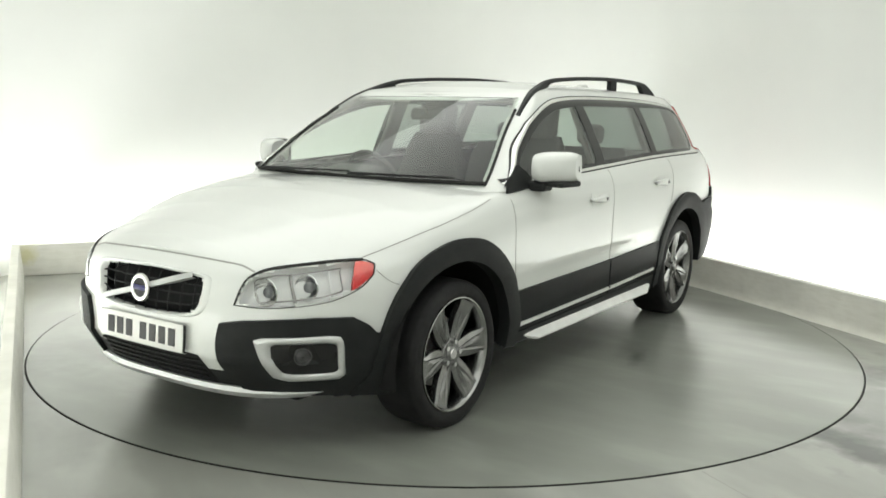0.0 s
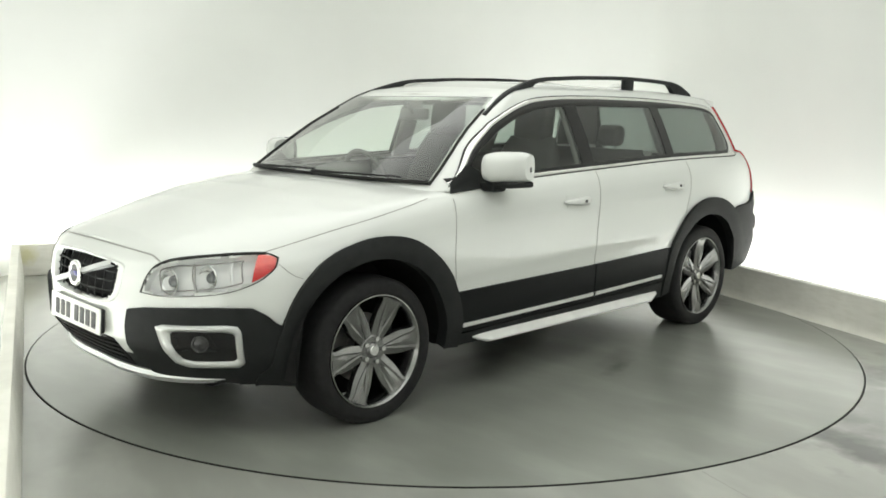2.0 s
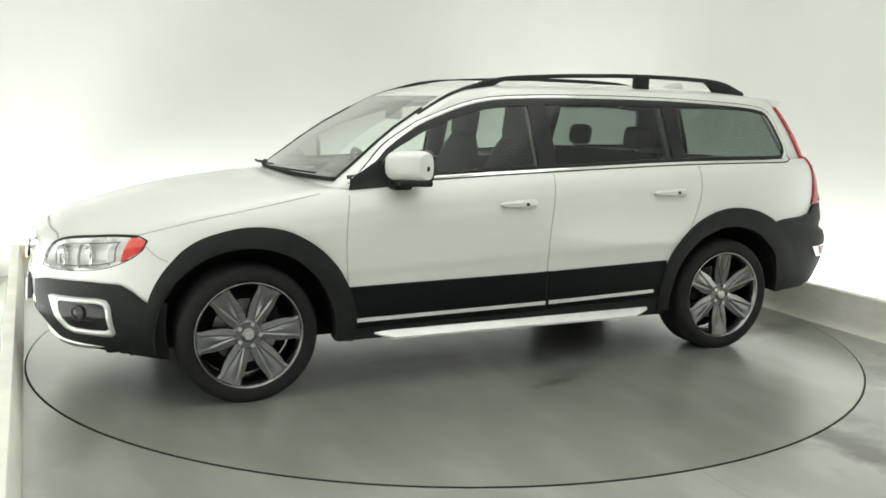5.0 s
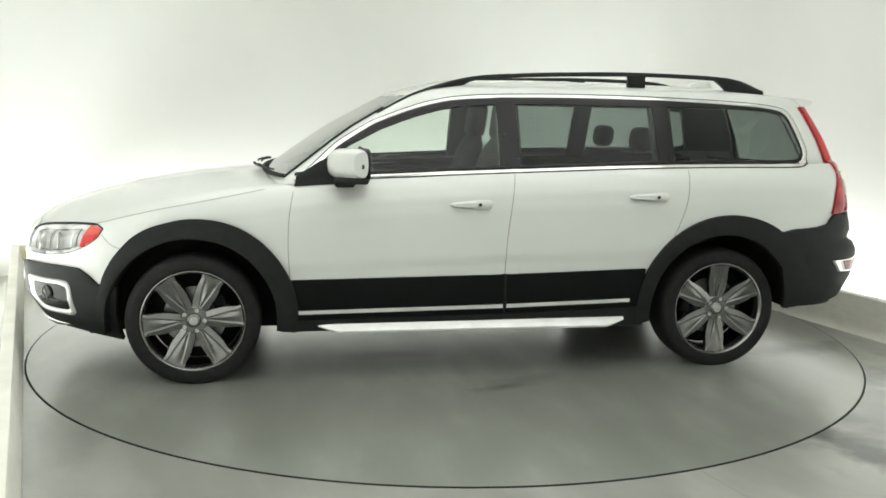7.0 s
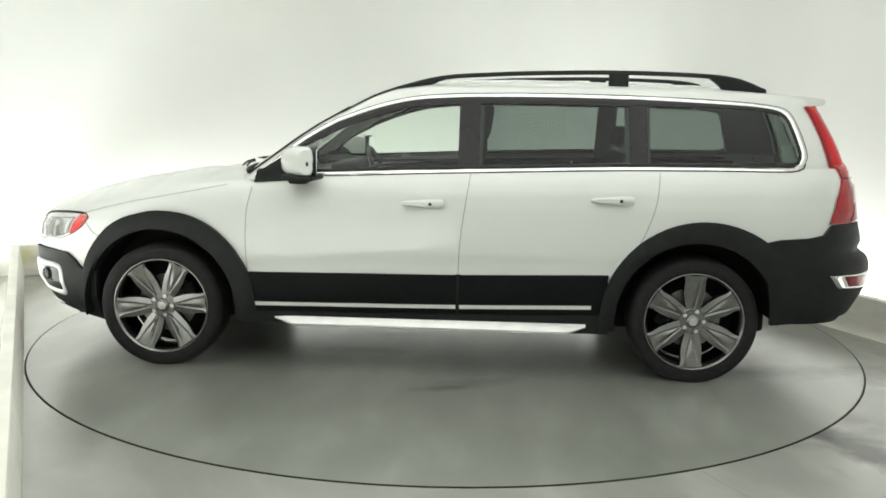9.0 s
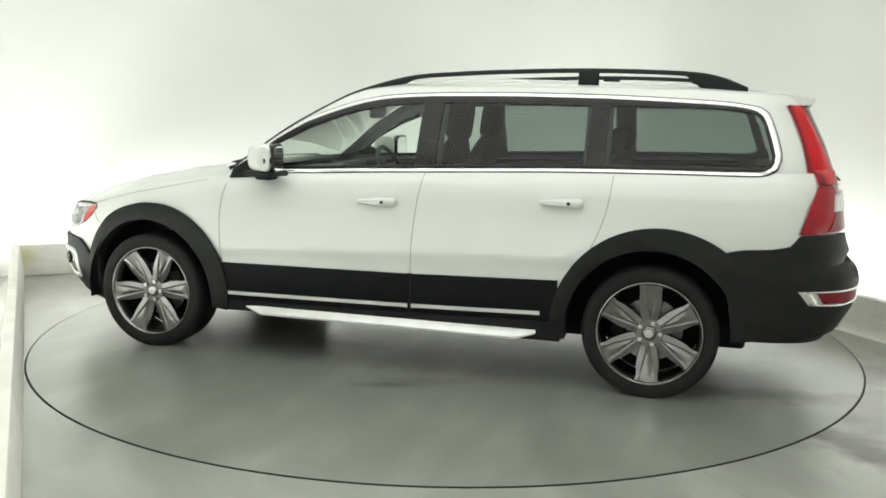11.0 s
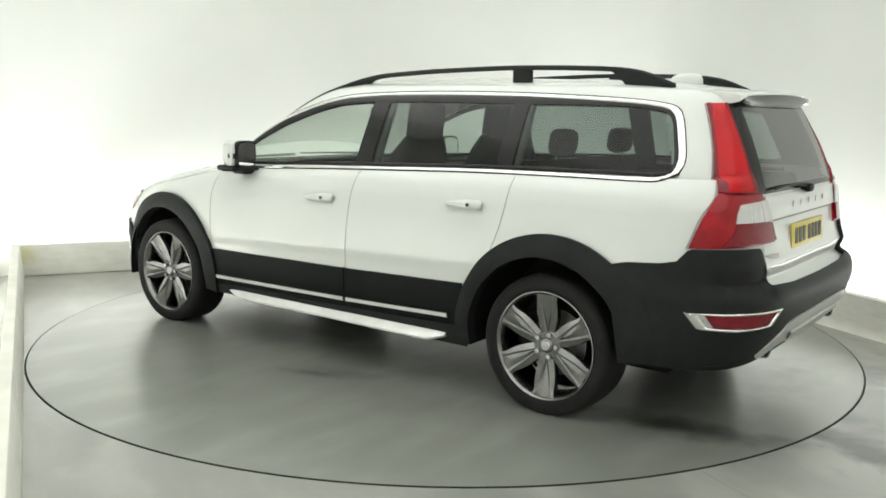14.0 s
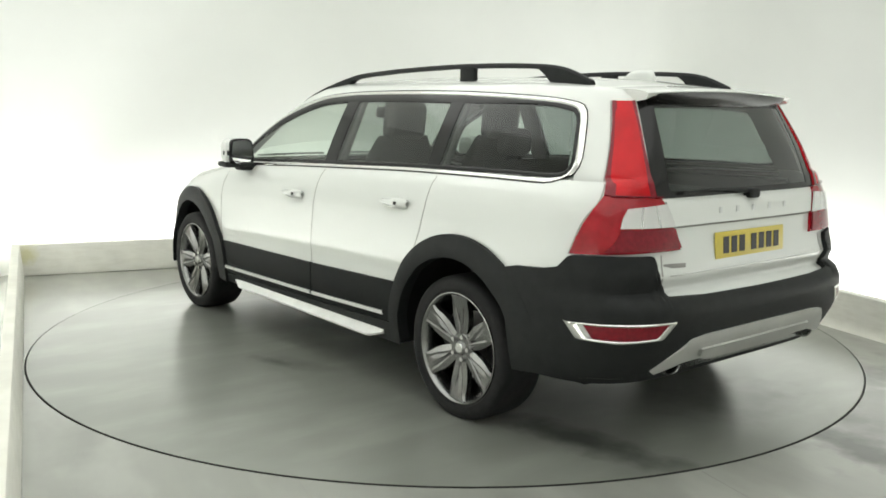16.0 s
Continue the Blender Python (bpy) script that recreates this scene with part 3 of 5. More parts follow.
def hoop(name, outer, inner, mode, mat, parent, off=0.006, thick=0.012, n=72, side=1, label="", curve=False, rise=0.004):
    """A frame on the bodywork between two closed lines."""
    f = smooth_line if curve else resample
    a, b = f(list(outer) + [outer[0]], n + 1)[:-1], f(list(inner) + [inner[0]], n + 1)[:-1]
    grid = [[tuple(a[j] + (b[j] - a[j]) * k) for j in range(n)] for k in (0, 0.25, 0.5, 0.75, 1)]
    pts, nrm = laid(grid, mode, side, off, closed=True)
    for i, k in enumerate((0, 0.8, 1.0, 0.8, 0)):
        pts[i] = [p + q * rise * k for p, q in zip(pts[i], nrm[i])]
    first, last = [p - q * thick for p, q in zip(pts[0], nrm[0])], [p - q * thick for p, q in zip(pts[-1], nrm[-1])]
    return part(name, grid_bm([first] + pts + [last], close_v=True), mat, parent, label, angle=0.9)


def seam(pts, mode, side=1, width=0.0042, name="panel_gap", n=40, mat=None, parent=None, off=0.0012, thick=0.003, curve=True):
    """A narrow line on the bodywork."""
    c = smooth_line(pts, n) if curve else resample(pts, n)
    t = np.gradient(c, axis=0)
    if mode in ("front", "rear"):
        t[:, 0] *= 1.2
    t /= np.linalg.norm(t, axis=1)[:, None]
    nn = np.stack([-t[:, 1], t[:, 0]], 1) * width / 2
    if mode in ("front", "rear"):
        nn[:, 0] /= 1.2
    a, b = c - nn, c + nn
    pts3, nrm = laid([[tuple(q) for q in a], [tuple(q) for q in b]], mode, side, off)
    lo = [p - q * thick for p, q in zip(pts3[0], nrm[0])]
    hi = [p - q * thick for p, q in zip(pts3[1], nrm[1])]
    return part(name, grid_bm([lo, pts3[0], pts3[1], hi]), mat or M_SEAM, parent or PANELS[("body", 0)], angle=0.9)


def arc(cx, cz, r, a0, a1, n=40, squash=1.0):
    return [(cx + r * math.cos(radians(a0 + (a1 - a0) * k / n)), cz + r * squash * math.sin(radians(a0 + (a1 - a0) * k / n))) for k in range(n + 1)]


M_RED = surface("red_lamp_plastic", (0.50, 0.005, 0.010), 0.22, vary=0.15, scale=9, coat=0.15, spec=0.25)
M_REDLOW = surface("crimson_lamp_plastic", (0.30, 0.003, 0.010), 0.16, vary=0.3, scale=14, coat=0.3, spec=0.3)
M_DEEPRED = surface("deep_red_reflector", (0.19, 0.005, 0.014), 0.2, vary=0.2, scale=60, coat=0.25, spec=0.3)
M_AMBER = surface("red_orange_indicator", (0.74, 0.10, 0.08), 0.15, vary=0.15, scale=40, coat=0.5)
M_AMBERLOW = surface("red_indicator", (0.62, 0.03, 0.028), 0.2, vary=0.2, scale=40, coat=0.2)
M_WHITELENS = surface("white_lamp_plastic", (0.60, 0.60, 0.58), 0.10, vary=0.06, scale=12, coat=1.0)
M_REFLECT = surface("bright_reflector", (0.72, 0.72, 0.70), 0.22, metal=0.7, vary=0.1, scale=30)
M_PLATE_W = surface("white_plate", (0.74, 0.74, 0.70), 0.35, vary=0.02)
M_PLATE_Y = surface("yellow_plate", (0.60, 0.48, 0.07), 0.35, vary=0.03)
M_INK = surface("black_ink", (0.015, 0.015, 0.015), 0.5)
M_BLUE = surface("dark_blue_enamel", (0.03, 0.03, 0.12), 0.2)
M_MIRROR = surface("mirror_glass", (0.85, 0.86, 0.86), 0.02, metal=1.0, vary=0.0)
M_DISC = surface("brake_disc_iron", (0.32, 0.31, 0.30), 0.4, metal=0.9, vary=0.15, scale=25)


def lower_shell():
    """Black plastic lower bodywork under the painted panels."""
    vs, fs = both_sides([sheet(LOWER, lambda c: lerp(c.x, (-1.8, -1.0, 1.0, 1.7), (0.335, 0.25, 0.25, 0.245)) < c.z < 0.385 and not in_arch(c, 0.44))])
    ob = link_mesh("lower_body", vs, fs, M_PLASTIC, CAR, label="black plastic lower body edge")
    part("underbody", box_bm(3.9, 1.1, 0.14, pose(0.08, 0, 0.27), 0.02), M_DARK, CAR)
    part("floor_pan", box_bm(1.90, 1.62, 0.10, pose(0, 0, 0.30), 0.02), M_DARK, CAR)
    for x in (AXLE, -AXLE):
        for sd in (1, -1):
            rows = [[(x + r * math.cos(radians(a)), sd * y, HUB_Z + r * math.sin(radians(a))) for a in range(-10, 186, 4)]
                    for y, r in ((0.905 if x < 0 else 0.90, 0.425), (0.80, 0.43), (0.60, 0.43), (0.56, 0.41), (0.55, 0.02))]
            part("wheel_arch_liner", grid_bm(rows), M_DARK, CAR)


def side_parts(side):
    body = PANELS[("body", 0)]
    fd, rd = PANELS[("front_door", side)], PANELS[("rear_door", side)]
    # arch flares
    for x, a0, a1, nm in ((AXLE, -9, 188, "front"), (-AXLE, -8, 177, "rear")):
        inn, out = arc(x, HUB_Z, 0.412, a0, a1), arc(x, HUB_Z, 0.52, a0, a1)
        if x < 0:
            # set back a little on the rear wing
            out = [(p[0] - 0.032, p[1]) for p in out]
        else:
            # the flare narrows towards the bumper
            out = [((p[0] - x) * k + x, (p[1] - HUB_Z) * k + HUB_Z) for p in out for a in (math.degrees(math.atan2(p[1] - HUB_Z, p[0] - x)) % 270,) for k in (1 - 0.045 * min(1.0, max(0.0, (115 - a) / 40)) - 0.045 * min(1.0, max(0.0, (55 - a) / 35)),)]
        patch("wheel_arch_flare", inn, out, "side", M_PLASTIC, CAR, off=0.026 if x > 0 else 0.021, thick=0.06, n=70, m=7, side=side, label="black plastic wheel arch flare", crown=0.005)
    # door cladding, strip and sill
    top = lambda x: lerp(-x, (-0.93, 0.18, 1.01), (0.532, 0.545, 0.567))
    for x0, x1, door in ((0.925, -0.175, fd), (-0.187, -0.955, rd)):
        xs = np.linspace(x0, x1, 9)
        patch("door_cladding", [(x, top(x) - 0.205) for x in xs], [(x, top(x)) for x in xs], "side", M_GLOSSCLAD, door, off=0.012, thick=0.016, n=30, m=7, side=side, label="black door cladding", crown=0.004)
        e0, e1 = (x0 - 0.03, x1 + 0.004) if x0 > 0 else (x0 - 0.004, -0.872)
        seam([(x, top(x) - 0.166) for x in np.linspace(e0, e1, 8)], "side", side, 0.018, "chrome_strip", 24, M_RUNNER, door, 0.021, 0.012)
    patch("cladding_joint", [(-0.165, 0.345), (-0.197, 0.345)], [(-0.165, 0.548), (-0.197, 0.548)], "side", M_GAP, CAR, off=0.006, thick=0.004, n=4, m=8, side=side)
    patch("sill", [(x, 0.262) for x in (0.93, 0, -0.98)], [(x, top(x) - 0.212) for x in (0.93, 0, -0.98)], "side", M_PLASTIC, CAR, off=0.010, thick=0.02, n=30, m=5, side=side)
    # bright scuff runner below the sill
    rows = []
    for x in np.linspace(0.79, -0.85, 34):
        k = min(1.0, (0.79 - x) / 0.10 + 0.02, (x + 0.85) / 0.10 + 0.02)
        o = 0.03 * k + 0.012 * max(0.0, -x)
        sec = ((0.80, 0.236), (0.895 + o, 0.226 + 0.03 * (1 - k)), (0.912 + o, 0.232 + 0.03 * (1 - k)), (0.914 + o, 0.242 + 0.025 * (1 - k)), (0.902, 0.288), (0.80, 0.292))
        rows.append([(x, side * y, z + 0.022) for y, z in sec])
    bm = grid_bm(rows, close_v=True)
    for row in (rows[0], rows[-1]):
        bm.faces.new([bm.verts.new(p) for p in row])
    part("scuff_runner", bm, M_RUNNER, CAR, "bright metal side scuff runner", angle=0.5)
    # panel gaps
    seam([(0.93, 0.53), (0.938, 0.70), (0.931, 0.85), (0.91, 0.975)], "side", side)
    seam([(x, z) for z, x in DOOR_B[1:4]] + [(-0.235, 1.068)], "side", side)
    seam([(x, z) for z, x in DOOR_R[1:5]] + [(-1.2, 1.09)], "side", side)
    seam([(1.90, 0.795), (1.80, 0.822), (1.714, 0.845), (1.56, 0.882), (1.423, 0.909), (1.2, 0.953), (1.05, 0.983)], "side", side, width=0.0026)
    seam([front_c(1.845, 0.81, 0.755), (front_c(1.80, 0.84, 0.71)[0], 0.71), (front_c(1.76, 0.86, 0.69)[0], 0.69)], "front", side, width=0.003, n=12)
    # side glass and pillars

    def wl(x):
        return lerp(-x, [-p[0] for p in WIN_LOW], [p[1] for p in WIN_LOW])

    def wt(x):
        z = lerp(-x, [-p[0] for p in WIN_TOP], [p[1] for p in WIN_TOP])
        return min(z, 1.41 - (-1.83 - x) * 2.7) if x < -1.83 else z

    def pane(name, x0, x1, mat, parent, lab, over=0.0):
        xs = np.linspace(x0, x1, 16)
        lo = [(x, wl(x) - 0.006) for x in xs]
        hi = [(x, max(wt(min(0.84, x + over)) + 0.006, wl(x))) for x in xs]
        ob = patch(name, lo, hi, "side", mat, parent, off=0.0015, thick=0.001, n=26, m=8, side=side, label=lab)
        ob.visible_shadow = False
        return ob

    pane("front_door_window", 0.815, -0.17, M_GLASS, fd, "clear side window glass")
    pane("rear_door_window", -0.27, -1.06, M_TINT, rd, "tinted side window glass")
    pane("quarter_window", -1.14, -1.955, M_TINT, body, "tinted rear quarter glass", 0.028)
    for nm, xa, xb, par in (("door_pillar", -0.165, -0.275, fd), ("door_pillar", -1.055, -1.145, rd)):
        patch(nm, [(xa, wl(xa) - 0.004), (xb, wl(xb) - 0.004)], [(xa, wt(xa) + 0.012), (xb, wt(xb) + 0.012)], "side", M_GLOSSBLACK, par, off=0.004, thick=0.02, n=5, m=8, side=side)
    # frame round the whole glass: black seal, chrome line
    outer = [(0.905, 1.03), (0.80, 1.115), (0.69, 1.212), (0.56, 1.293), (0.45, 1.347), (0.21, 1.428), (-0.03, 1.467), (-0.49, 1.482), (-1.08, 1.478), (-1.58, 1.458), (-1.80, 1.438), (-1.885, 1.412), (-1.925, 1.34), (-1.962, 1.215), (-1.958, 1.165), (-1.935, 1.132), (-1.885, 1.114), (-1.80, 1.11), (-1.5, 1.108), (-1.0, 1.10), (-0.5, 1.083), (0.0, 1.064), (0.5, 1.041)]

    def inset(line, d):
        out = []
        for i, p in enumerate(line):
            a, b = Vector(line[i - 1]), Vector(line[(i + 1) % len(line)])
            t = (b - a).normalized()
            k = d
            if d > 0.01:
                # broader chrome down the rear edge, deeper black seal along the top
                k += 0.010 * min(1.0, max(0.0, (-1.84 - p[0]) / 0.05)) * min(1.0, max(0.0, (p[1] - 1.115) / 0.06))
            if d > 0.02 and p[0] > -1.6 and p[1] > 1.15:
                k += 0.020 * min(1.0, (p[0] + 1.6) / 0.5, (p[1] - 1.15) / 0.15)
            out.append((p[0] - t.y * k, p[1] + t.x * k))
        return out

    wide = inset(outer, -0.005)
    mid, inn = inset(outer, 0.017), inset(outer, 0.034)
    hoop("window_gutter", wide, outer, "side", M_GAP, body, off=0.001, thick=0.004, n=180, side=side, rise=0.0, curve=True)
    hoop("chrome_window_line", outer, mid, "side", M_CHROME, body, off=0.003, thick=0.008, n=180, side=side, curve=True, label="chrome line round the side windows", rise=0.004)
    hoop("window_seal", mid, inn, "side", M_GLOSSBLACK, body, off=0.003, thick=0.012, n=180, side=side, rise=0.002, curve=True)
    # mirror base triangle
    patch("mirror_base", [(0.905, 0.998), (0.70, 1.012), (0.62, 1.02)], [(0.89, 1.045), (0.76, 1.13), (0.70, 1.10)], "side", M_PLASTIC, fd, off=0.010, thick=0.02, n=12, m=5, side=side, label="black mirror mounting triangle")
    # handles
    for door, x0, x1, z in ((fd, 0.118, -0.10, 0.913), (rd, -0.85, -1.066, 0.951)):
        rows = []
        for k in range(19):
            f = k / 18
            x = x0 + (x1 - x0) * f
            half = (0.011 + 0.013 * min(1, f * 1.6)) * min(1.0, (1 - f) * 9 + 0.55, f * 9 + 0.35)
            out_ = 0.014 + 0.024 * math.sin(math.pi * min(1, max(0, f * 0.94 + 0.03))) ** 0.5
            p, n = project((x, z), "side", side)
            rows.append([p + Vector((0, side * o, dz)) for o, dz in ((0.0, -half * 0.7), (out_ * 0.6, -half), (out_, -half * 0.5), (out_, half * 0.5), (out_ * 0.6, half), (0.0, half * 0.7))])
        h = part("door_handle", grid_bm(rows, close_v=True), M_PAINT, door, "white painted pull handle", angle=0.9)
        px = x0 + (x1 - x0) * 0.69
        p, n = project((px, z), "side", side)
        bm = bmesh.new()
        bmesh.ops.create_cone(bm, cap_ends=True, segments=14, radius1=0.009, radius2=0.008, depth=0.008, matrix=Matrix.Translation(p + Vector((0, side * 0.0375, 0.001))) @ pose(0, 0, 0, 90, 0, 0))
        part("keyhole", bm, M_INK, h)
        # scooped hollow behind the grip
        patch("handle_hollow", [(x0 - 0.03, z - 0.032), (x1 + 0.08, z - 0.030)], [(x0 - 0.03, z + 0.034), (x1 + 0.08, z + 0.036)], "side", M_PAINT, door, off=0.0018, thick=0.003, n=12, m=5, side=side)


def mirrors(side):
    root = new("door_mirror")
    root.parent = CAR
    root.matrix_basis = Matrix()
    rows = []
    # housing: rounded block with its flat glass face to the rear
    for k in range(13):
        f = k / 12
        y = 0.89 + 0.185 * f
        hz = 0.077 * (1 - max(0, f - 0.55) ** 3 * 2.2) * (0.9 + 0.1 * min(1, f * 5))
        hx = 0.086 * (1 - f ** 4 * 0.6) * (0.85 + 0.15 * min(1, f * 5))
        cx, cz = 0.635 - 0.05 * f * f - 0.01 * f, 1.118 + 0.004 * f
        ring = []
        for j in range(20):
            a = 2 * math.pi * j / 20
            ca, sa = math.cos(a), math.sin(a)
            e = 2 / (3.2 - 0.6 * f)
            rx = hx * (1.32 if ca > 0 else 0.72)
            ring.append((cx + math.copysign(abs(ca) ** e, ca) * rx, side * y, cz + math.copysign(abs(sa) ** e, sa) * hz))
        rows.append(ring)
    bm = grid_bm(rows, close_v=True)
    for row in (rows[0], rows[-1]):
        bm.faces.new([bm.verts.new(p) for p in row])
    part("housing", bm, M_PAINT, root, "white mirror housing", angle=0.9)
    # black lower shell and foot
    part("lower_shell", box_bm(0.165, 0.185, 0.030, pose(0.620, side * 0.975, 1.040, 0, 0, -8 * side), 0.012, 3), M_PLASTIC, root, "black lower mirror shell")
    part("mirror_foot", box_bm(0.10, 0.13, 0.045, pose(0.655, side * 0.885, 1.022, 0, 0, 0), 0.015, 3), M_PLASTIC, root)
    def plate(hy, hz, sections, e=0.55):
        turn = pose(0.556, side * 0.975, 1.118, 0, 0, 8 * side)
        rings = []
        for px, k in sections:
            ring = []
            for j in range(36):
                ca, sa = math.cos(2 * math.pi * j / 36), math.sin(2 * math.pi * j / 36)
                ring.append(turn @ Vector((px, math.copysign(abs(ca) ** e, ca) * hy * k, math.copysign(abs(sa) ** e, sa) * hz * k)))
            rings.append(ring)
        bm = grid_bm(rings, close_v=True)
        bm.faces.new([bm.verts.new(p) for p in rings[0]])
        return bm

    part("glass_rim", plate(0.082, 0.080, ((-0.010, 0.95), (-0.009, 0.985), (-0.004, 1.0), (0.010, 1.0), (0.022, 0.97))), M_GLOSSBLACK, root)
    part("mirror_glass", plate(0.071, 0.068, ((-0.0125, 1.0), (-0.009, 1.0))), M_MIRROR, root, "silvered mirror glass")
    part("indicator", box_bm(0.045, 0.008, 0.032, pose(0.562, side * 1.069, 1.112, 0, 0, 14 * side), 0.008, 2), M_FOG, root, "small clear indicator lens")


def roof_rails(side):
    top = smooth_line([(0.47, 1.372), (0.27, 1.478), (-0.03, 1.568), (-0.34, 1.596), (-0.65, 1.609), (-1.02, 1.616), (-1.44, 1.607), (-1.64, 1.586), (-1.80, 1.528)], 60)

    def yy(x):
        return lerp(x, (-1.8, -1.0, 0.0, 0.2, 0.5), (0.505, 0.525, 0.555, 0.585, 0.66))

    def base(x):
        h = SKIN.ray_cast(Vector((x, yy(x), 3)), Vector((0, 0, -1)))
        return h[0].z if h[0] else 1.5

    rows = []
    for x, z in top:
        y = yy(x)
        zb = base(x) - 0.006
        k = min(1, max(0, (x + 0.05) / 0.05)) if x > -0.8 else min(1, max(0, (-1.515 - x) / 0.05))
        z = max(z, zb + 0.012)
        under = (z - 0.023) * (1 - k) + zb * k
        under = min(under, z - 0.008)
        w = 0.017 + 0.012 * max(0.0, 1 - abs(x - 0.18) / 0.22)
        rows.append([(x, side * (y - w), under), (x, side * (y + w), under), (x, side * (y + w * 0.95), z - 0.010), (x, side * (y + w * 0.5), z), (x, side * (y - w * 0.5), z), (x, side * (y - w * 0.95), z - 0.010)])
    bm = grid_bm(rows, close_v=True)
    for row in (rows[0], rows[-1]):
        bm.faces.new([bm.verts.new(p) for p in row])
    rail = part("roof_rail", bm, M_PLASTIC, CAR, "black raised roof rail", angle=0.6)
    z0 = base(-1.012)
    part("rail_foot", box_bm(0.105, 0.03, 1.60 - z0 + 0.01, pose(-1.012, side * 0.525, (1.595 + z0) / 2), 0.006, 2), M_PLASTIC, rail)


def nose():
    bumper = PANELS[("front_bumper", 0)]
    # grille: dark recess, egg-crate bars, surround
    g_low, g_top = resample(GRILLE_LOW, 40), resample(GRILLE_TOP, 40)
    root = new("grille")
    root.parent = CAR
    for nm, off, mat, k in (("grille_back", -0.07, M_DARK, 1.0),):
        grid = [[tuple(g_low[j] + (g_top[j] - g_low[j]) * i / 8) for j in range(40)] for i in range(9)]
        pts, _ = laid(grid, "front", 1, off)
        part(nm, grid_bm(pts), mat, root)
        edge, nr = laid([[*map(tuple, g_low), *map(tuple, g_top[::-1])]], "front", 1, 0.0)
        part("grille_well", grid_bm([edge[0], [p + Vector((-0.075, 0, 0)) for p in edge[0]]], close_v=True), M_DARK, root)
    for k in range(1, 10):
        u = k / 10
        a, b = g_low[int(u * 39)], g_top[int(u * 39)]
        pts, nr = laid([[tuple(a + (b - a) * q) for q in np.linspace(0.02, 0.98, 9)]], "front", 1, -0.018)
        part("grille_bar", tube_bm(pts[0], 0.0034, 6), M_PLASTIC, root)
    for k in range(1, 4):
        line = [tuple(g_low[j] + (g_top[j] - g_low[j]) * k / 4) for j in range(1, 39)]
        pts, nr = laid([line], "front", 1, -0.018)
        part("grille_bar", tube_bm(pts[0], 0.0034, 6), M_PLASTIC, root)
    hoop("grille_surround", shrunk(GRILLE_POLY, 1.05), shrunk(GRILLE_POLY, 0.945), "front", M_PAINT, root, off=0.001, thick=0.03, n=120, rise=0.006, label="white painted grille frame", curve=True)
    # slanting bar and round badge
    a, b = front_c(2.34, -0.27, 0.592), front_c(2.30, 0.262, 0.738)
    line = [(a[0] + (b[0] - a[0]) * k / 20, a[1] + (b[1] - a[1]) * k / 20) for k in range(21)]
    seam(line, "front", 1, 0.021, "slanting_bar", 24, M_SILVER, root, 0.008, 0.02, curve=False)
    c = project(front_c(2.33, 0.0, 0.662), "front", 1)[0] + Vector((0.016, 0, 0))
    m = Matrix.Translation(c) @ pose(0, 0, 0, 0, -5, 0)
    ring = [[m @ Vector((0.010 * math.cos(q), (0.047 + 0.011 * math.sin(q)) * math.cos(p), (0.047 + 0.011 * math.sin(q)) * math.sin(p))) for q in [2 * math.pi * k / 10 for k in range(10)]] for p in [2 * math.pi * k / 40 for k in range(40)]]
    badge = part("badge", grid_bm(ring, close_u=True, close_v=True), M_CHROME, root, "round chrome badge")
    bm = bmesh.new()
    bmesh.ops.create_cone(bm, cap_ends=True, segments=32, radius1=0.042, radius2=0.042, depth=0.012, matrix=m @ pose(0, 0, 0, 0, 90, 0))
    part("badge_disc", bm, M_GLOSSBLACK, badge)
    part("badge_band", box_bm(0.016, 0.094, 0.022, m, 0.002), M_BLUE, badge, "dark blue badge band")
    # number plate with plain bars for its characters
    pl = new("number_plate")
    pl.parent = CAR
    x = 2.366
    part("plate_board", box_bm(0.006, 0.52, 0.112, pose(x, 0, 0.488, 0, -4, 0), 0.002), M_PLATE_W, pl, "white front number plate")
    part("plate_holder", box_bm(0.02, 0.50, 0.10, pose(x - 0.014, 0, 0.488, 0, -4, 0), 0.003), M_INK, pl)
    plate_marks(pl, x + 0.0045, 0.488, 1, -4)
    # lower intake, lip and bonnet line
    patch("lower_intake", [front_c(2.27, y, 0.30) for y in (-0.335, -0.2, 0, 0.2, 0.335)], [front_c(2.33, y, z) for y, z in ((-0.305, 0.425), (-0.2, 0.432), (0, 0.436), (0.2, 0.432), (0.305, 0.425))], "front", M_DARK, bumper, off=0.003, thick=0.01, n=24, m=6)
    for z in (0.33, 0.355, 0.38, 0.405):
        seam([front_c(2.3, y, z) for y in np.linspace(-0.31, 0.31, 9)], "front", 1, 0.006, "intake_slat", 30, M_GLOSSBLACK, bumper, 0.010, 0.008)
    rows = []
    for f in np.linspace(-1, 1, 61):
        th = f * 0.655
        k = abs(f)
        d = Vector((math.cos(th), math.sin(th), 0))
        h = SKIN.ray_cast(Vector((1.0, 0, 0.285)) + d * 3, -d)[0]
        p = Vector((h.x, h.y, 0)) + d * (0.020 - 0.012 * k ** 6)
        zt = 0.297 - 0.004 * k
        hgt = 0.046 * (1 - 0.55 * k ** 5)
        rows.append([p - d * 0.03 + Vector((0, 0, zt)), p + Vector((0, 0, zt - 0.004)), p + d * 0.006 + Vector((0, 0, zt - hgt * 0.5)), p - d * 0.012 + Vector((0, 0, zt - hgt)), p - d * 0.06 + Vector((0, 0, zt - hgt))])
    part("skid_lip", grid_bm(rows), M_SILVER, bumper, "silver lower skid lip", angle=0.8)
    half = [(2.248, 0, 0.800), (2.24, 0.16, 0.799), (2.231, 0.30, 0.794), (2.213, 0.42, 0.785), (2.216, 0.465, 0.776), (2.213, 0.505, 0.763)]
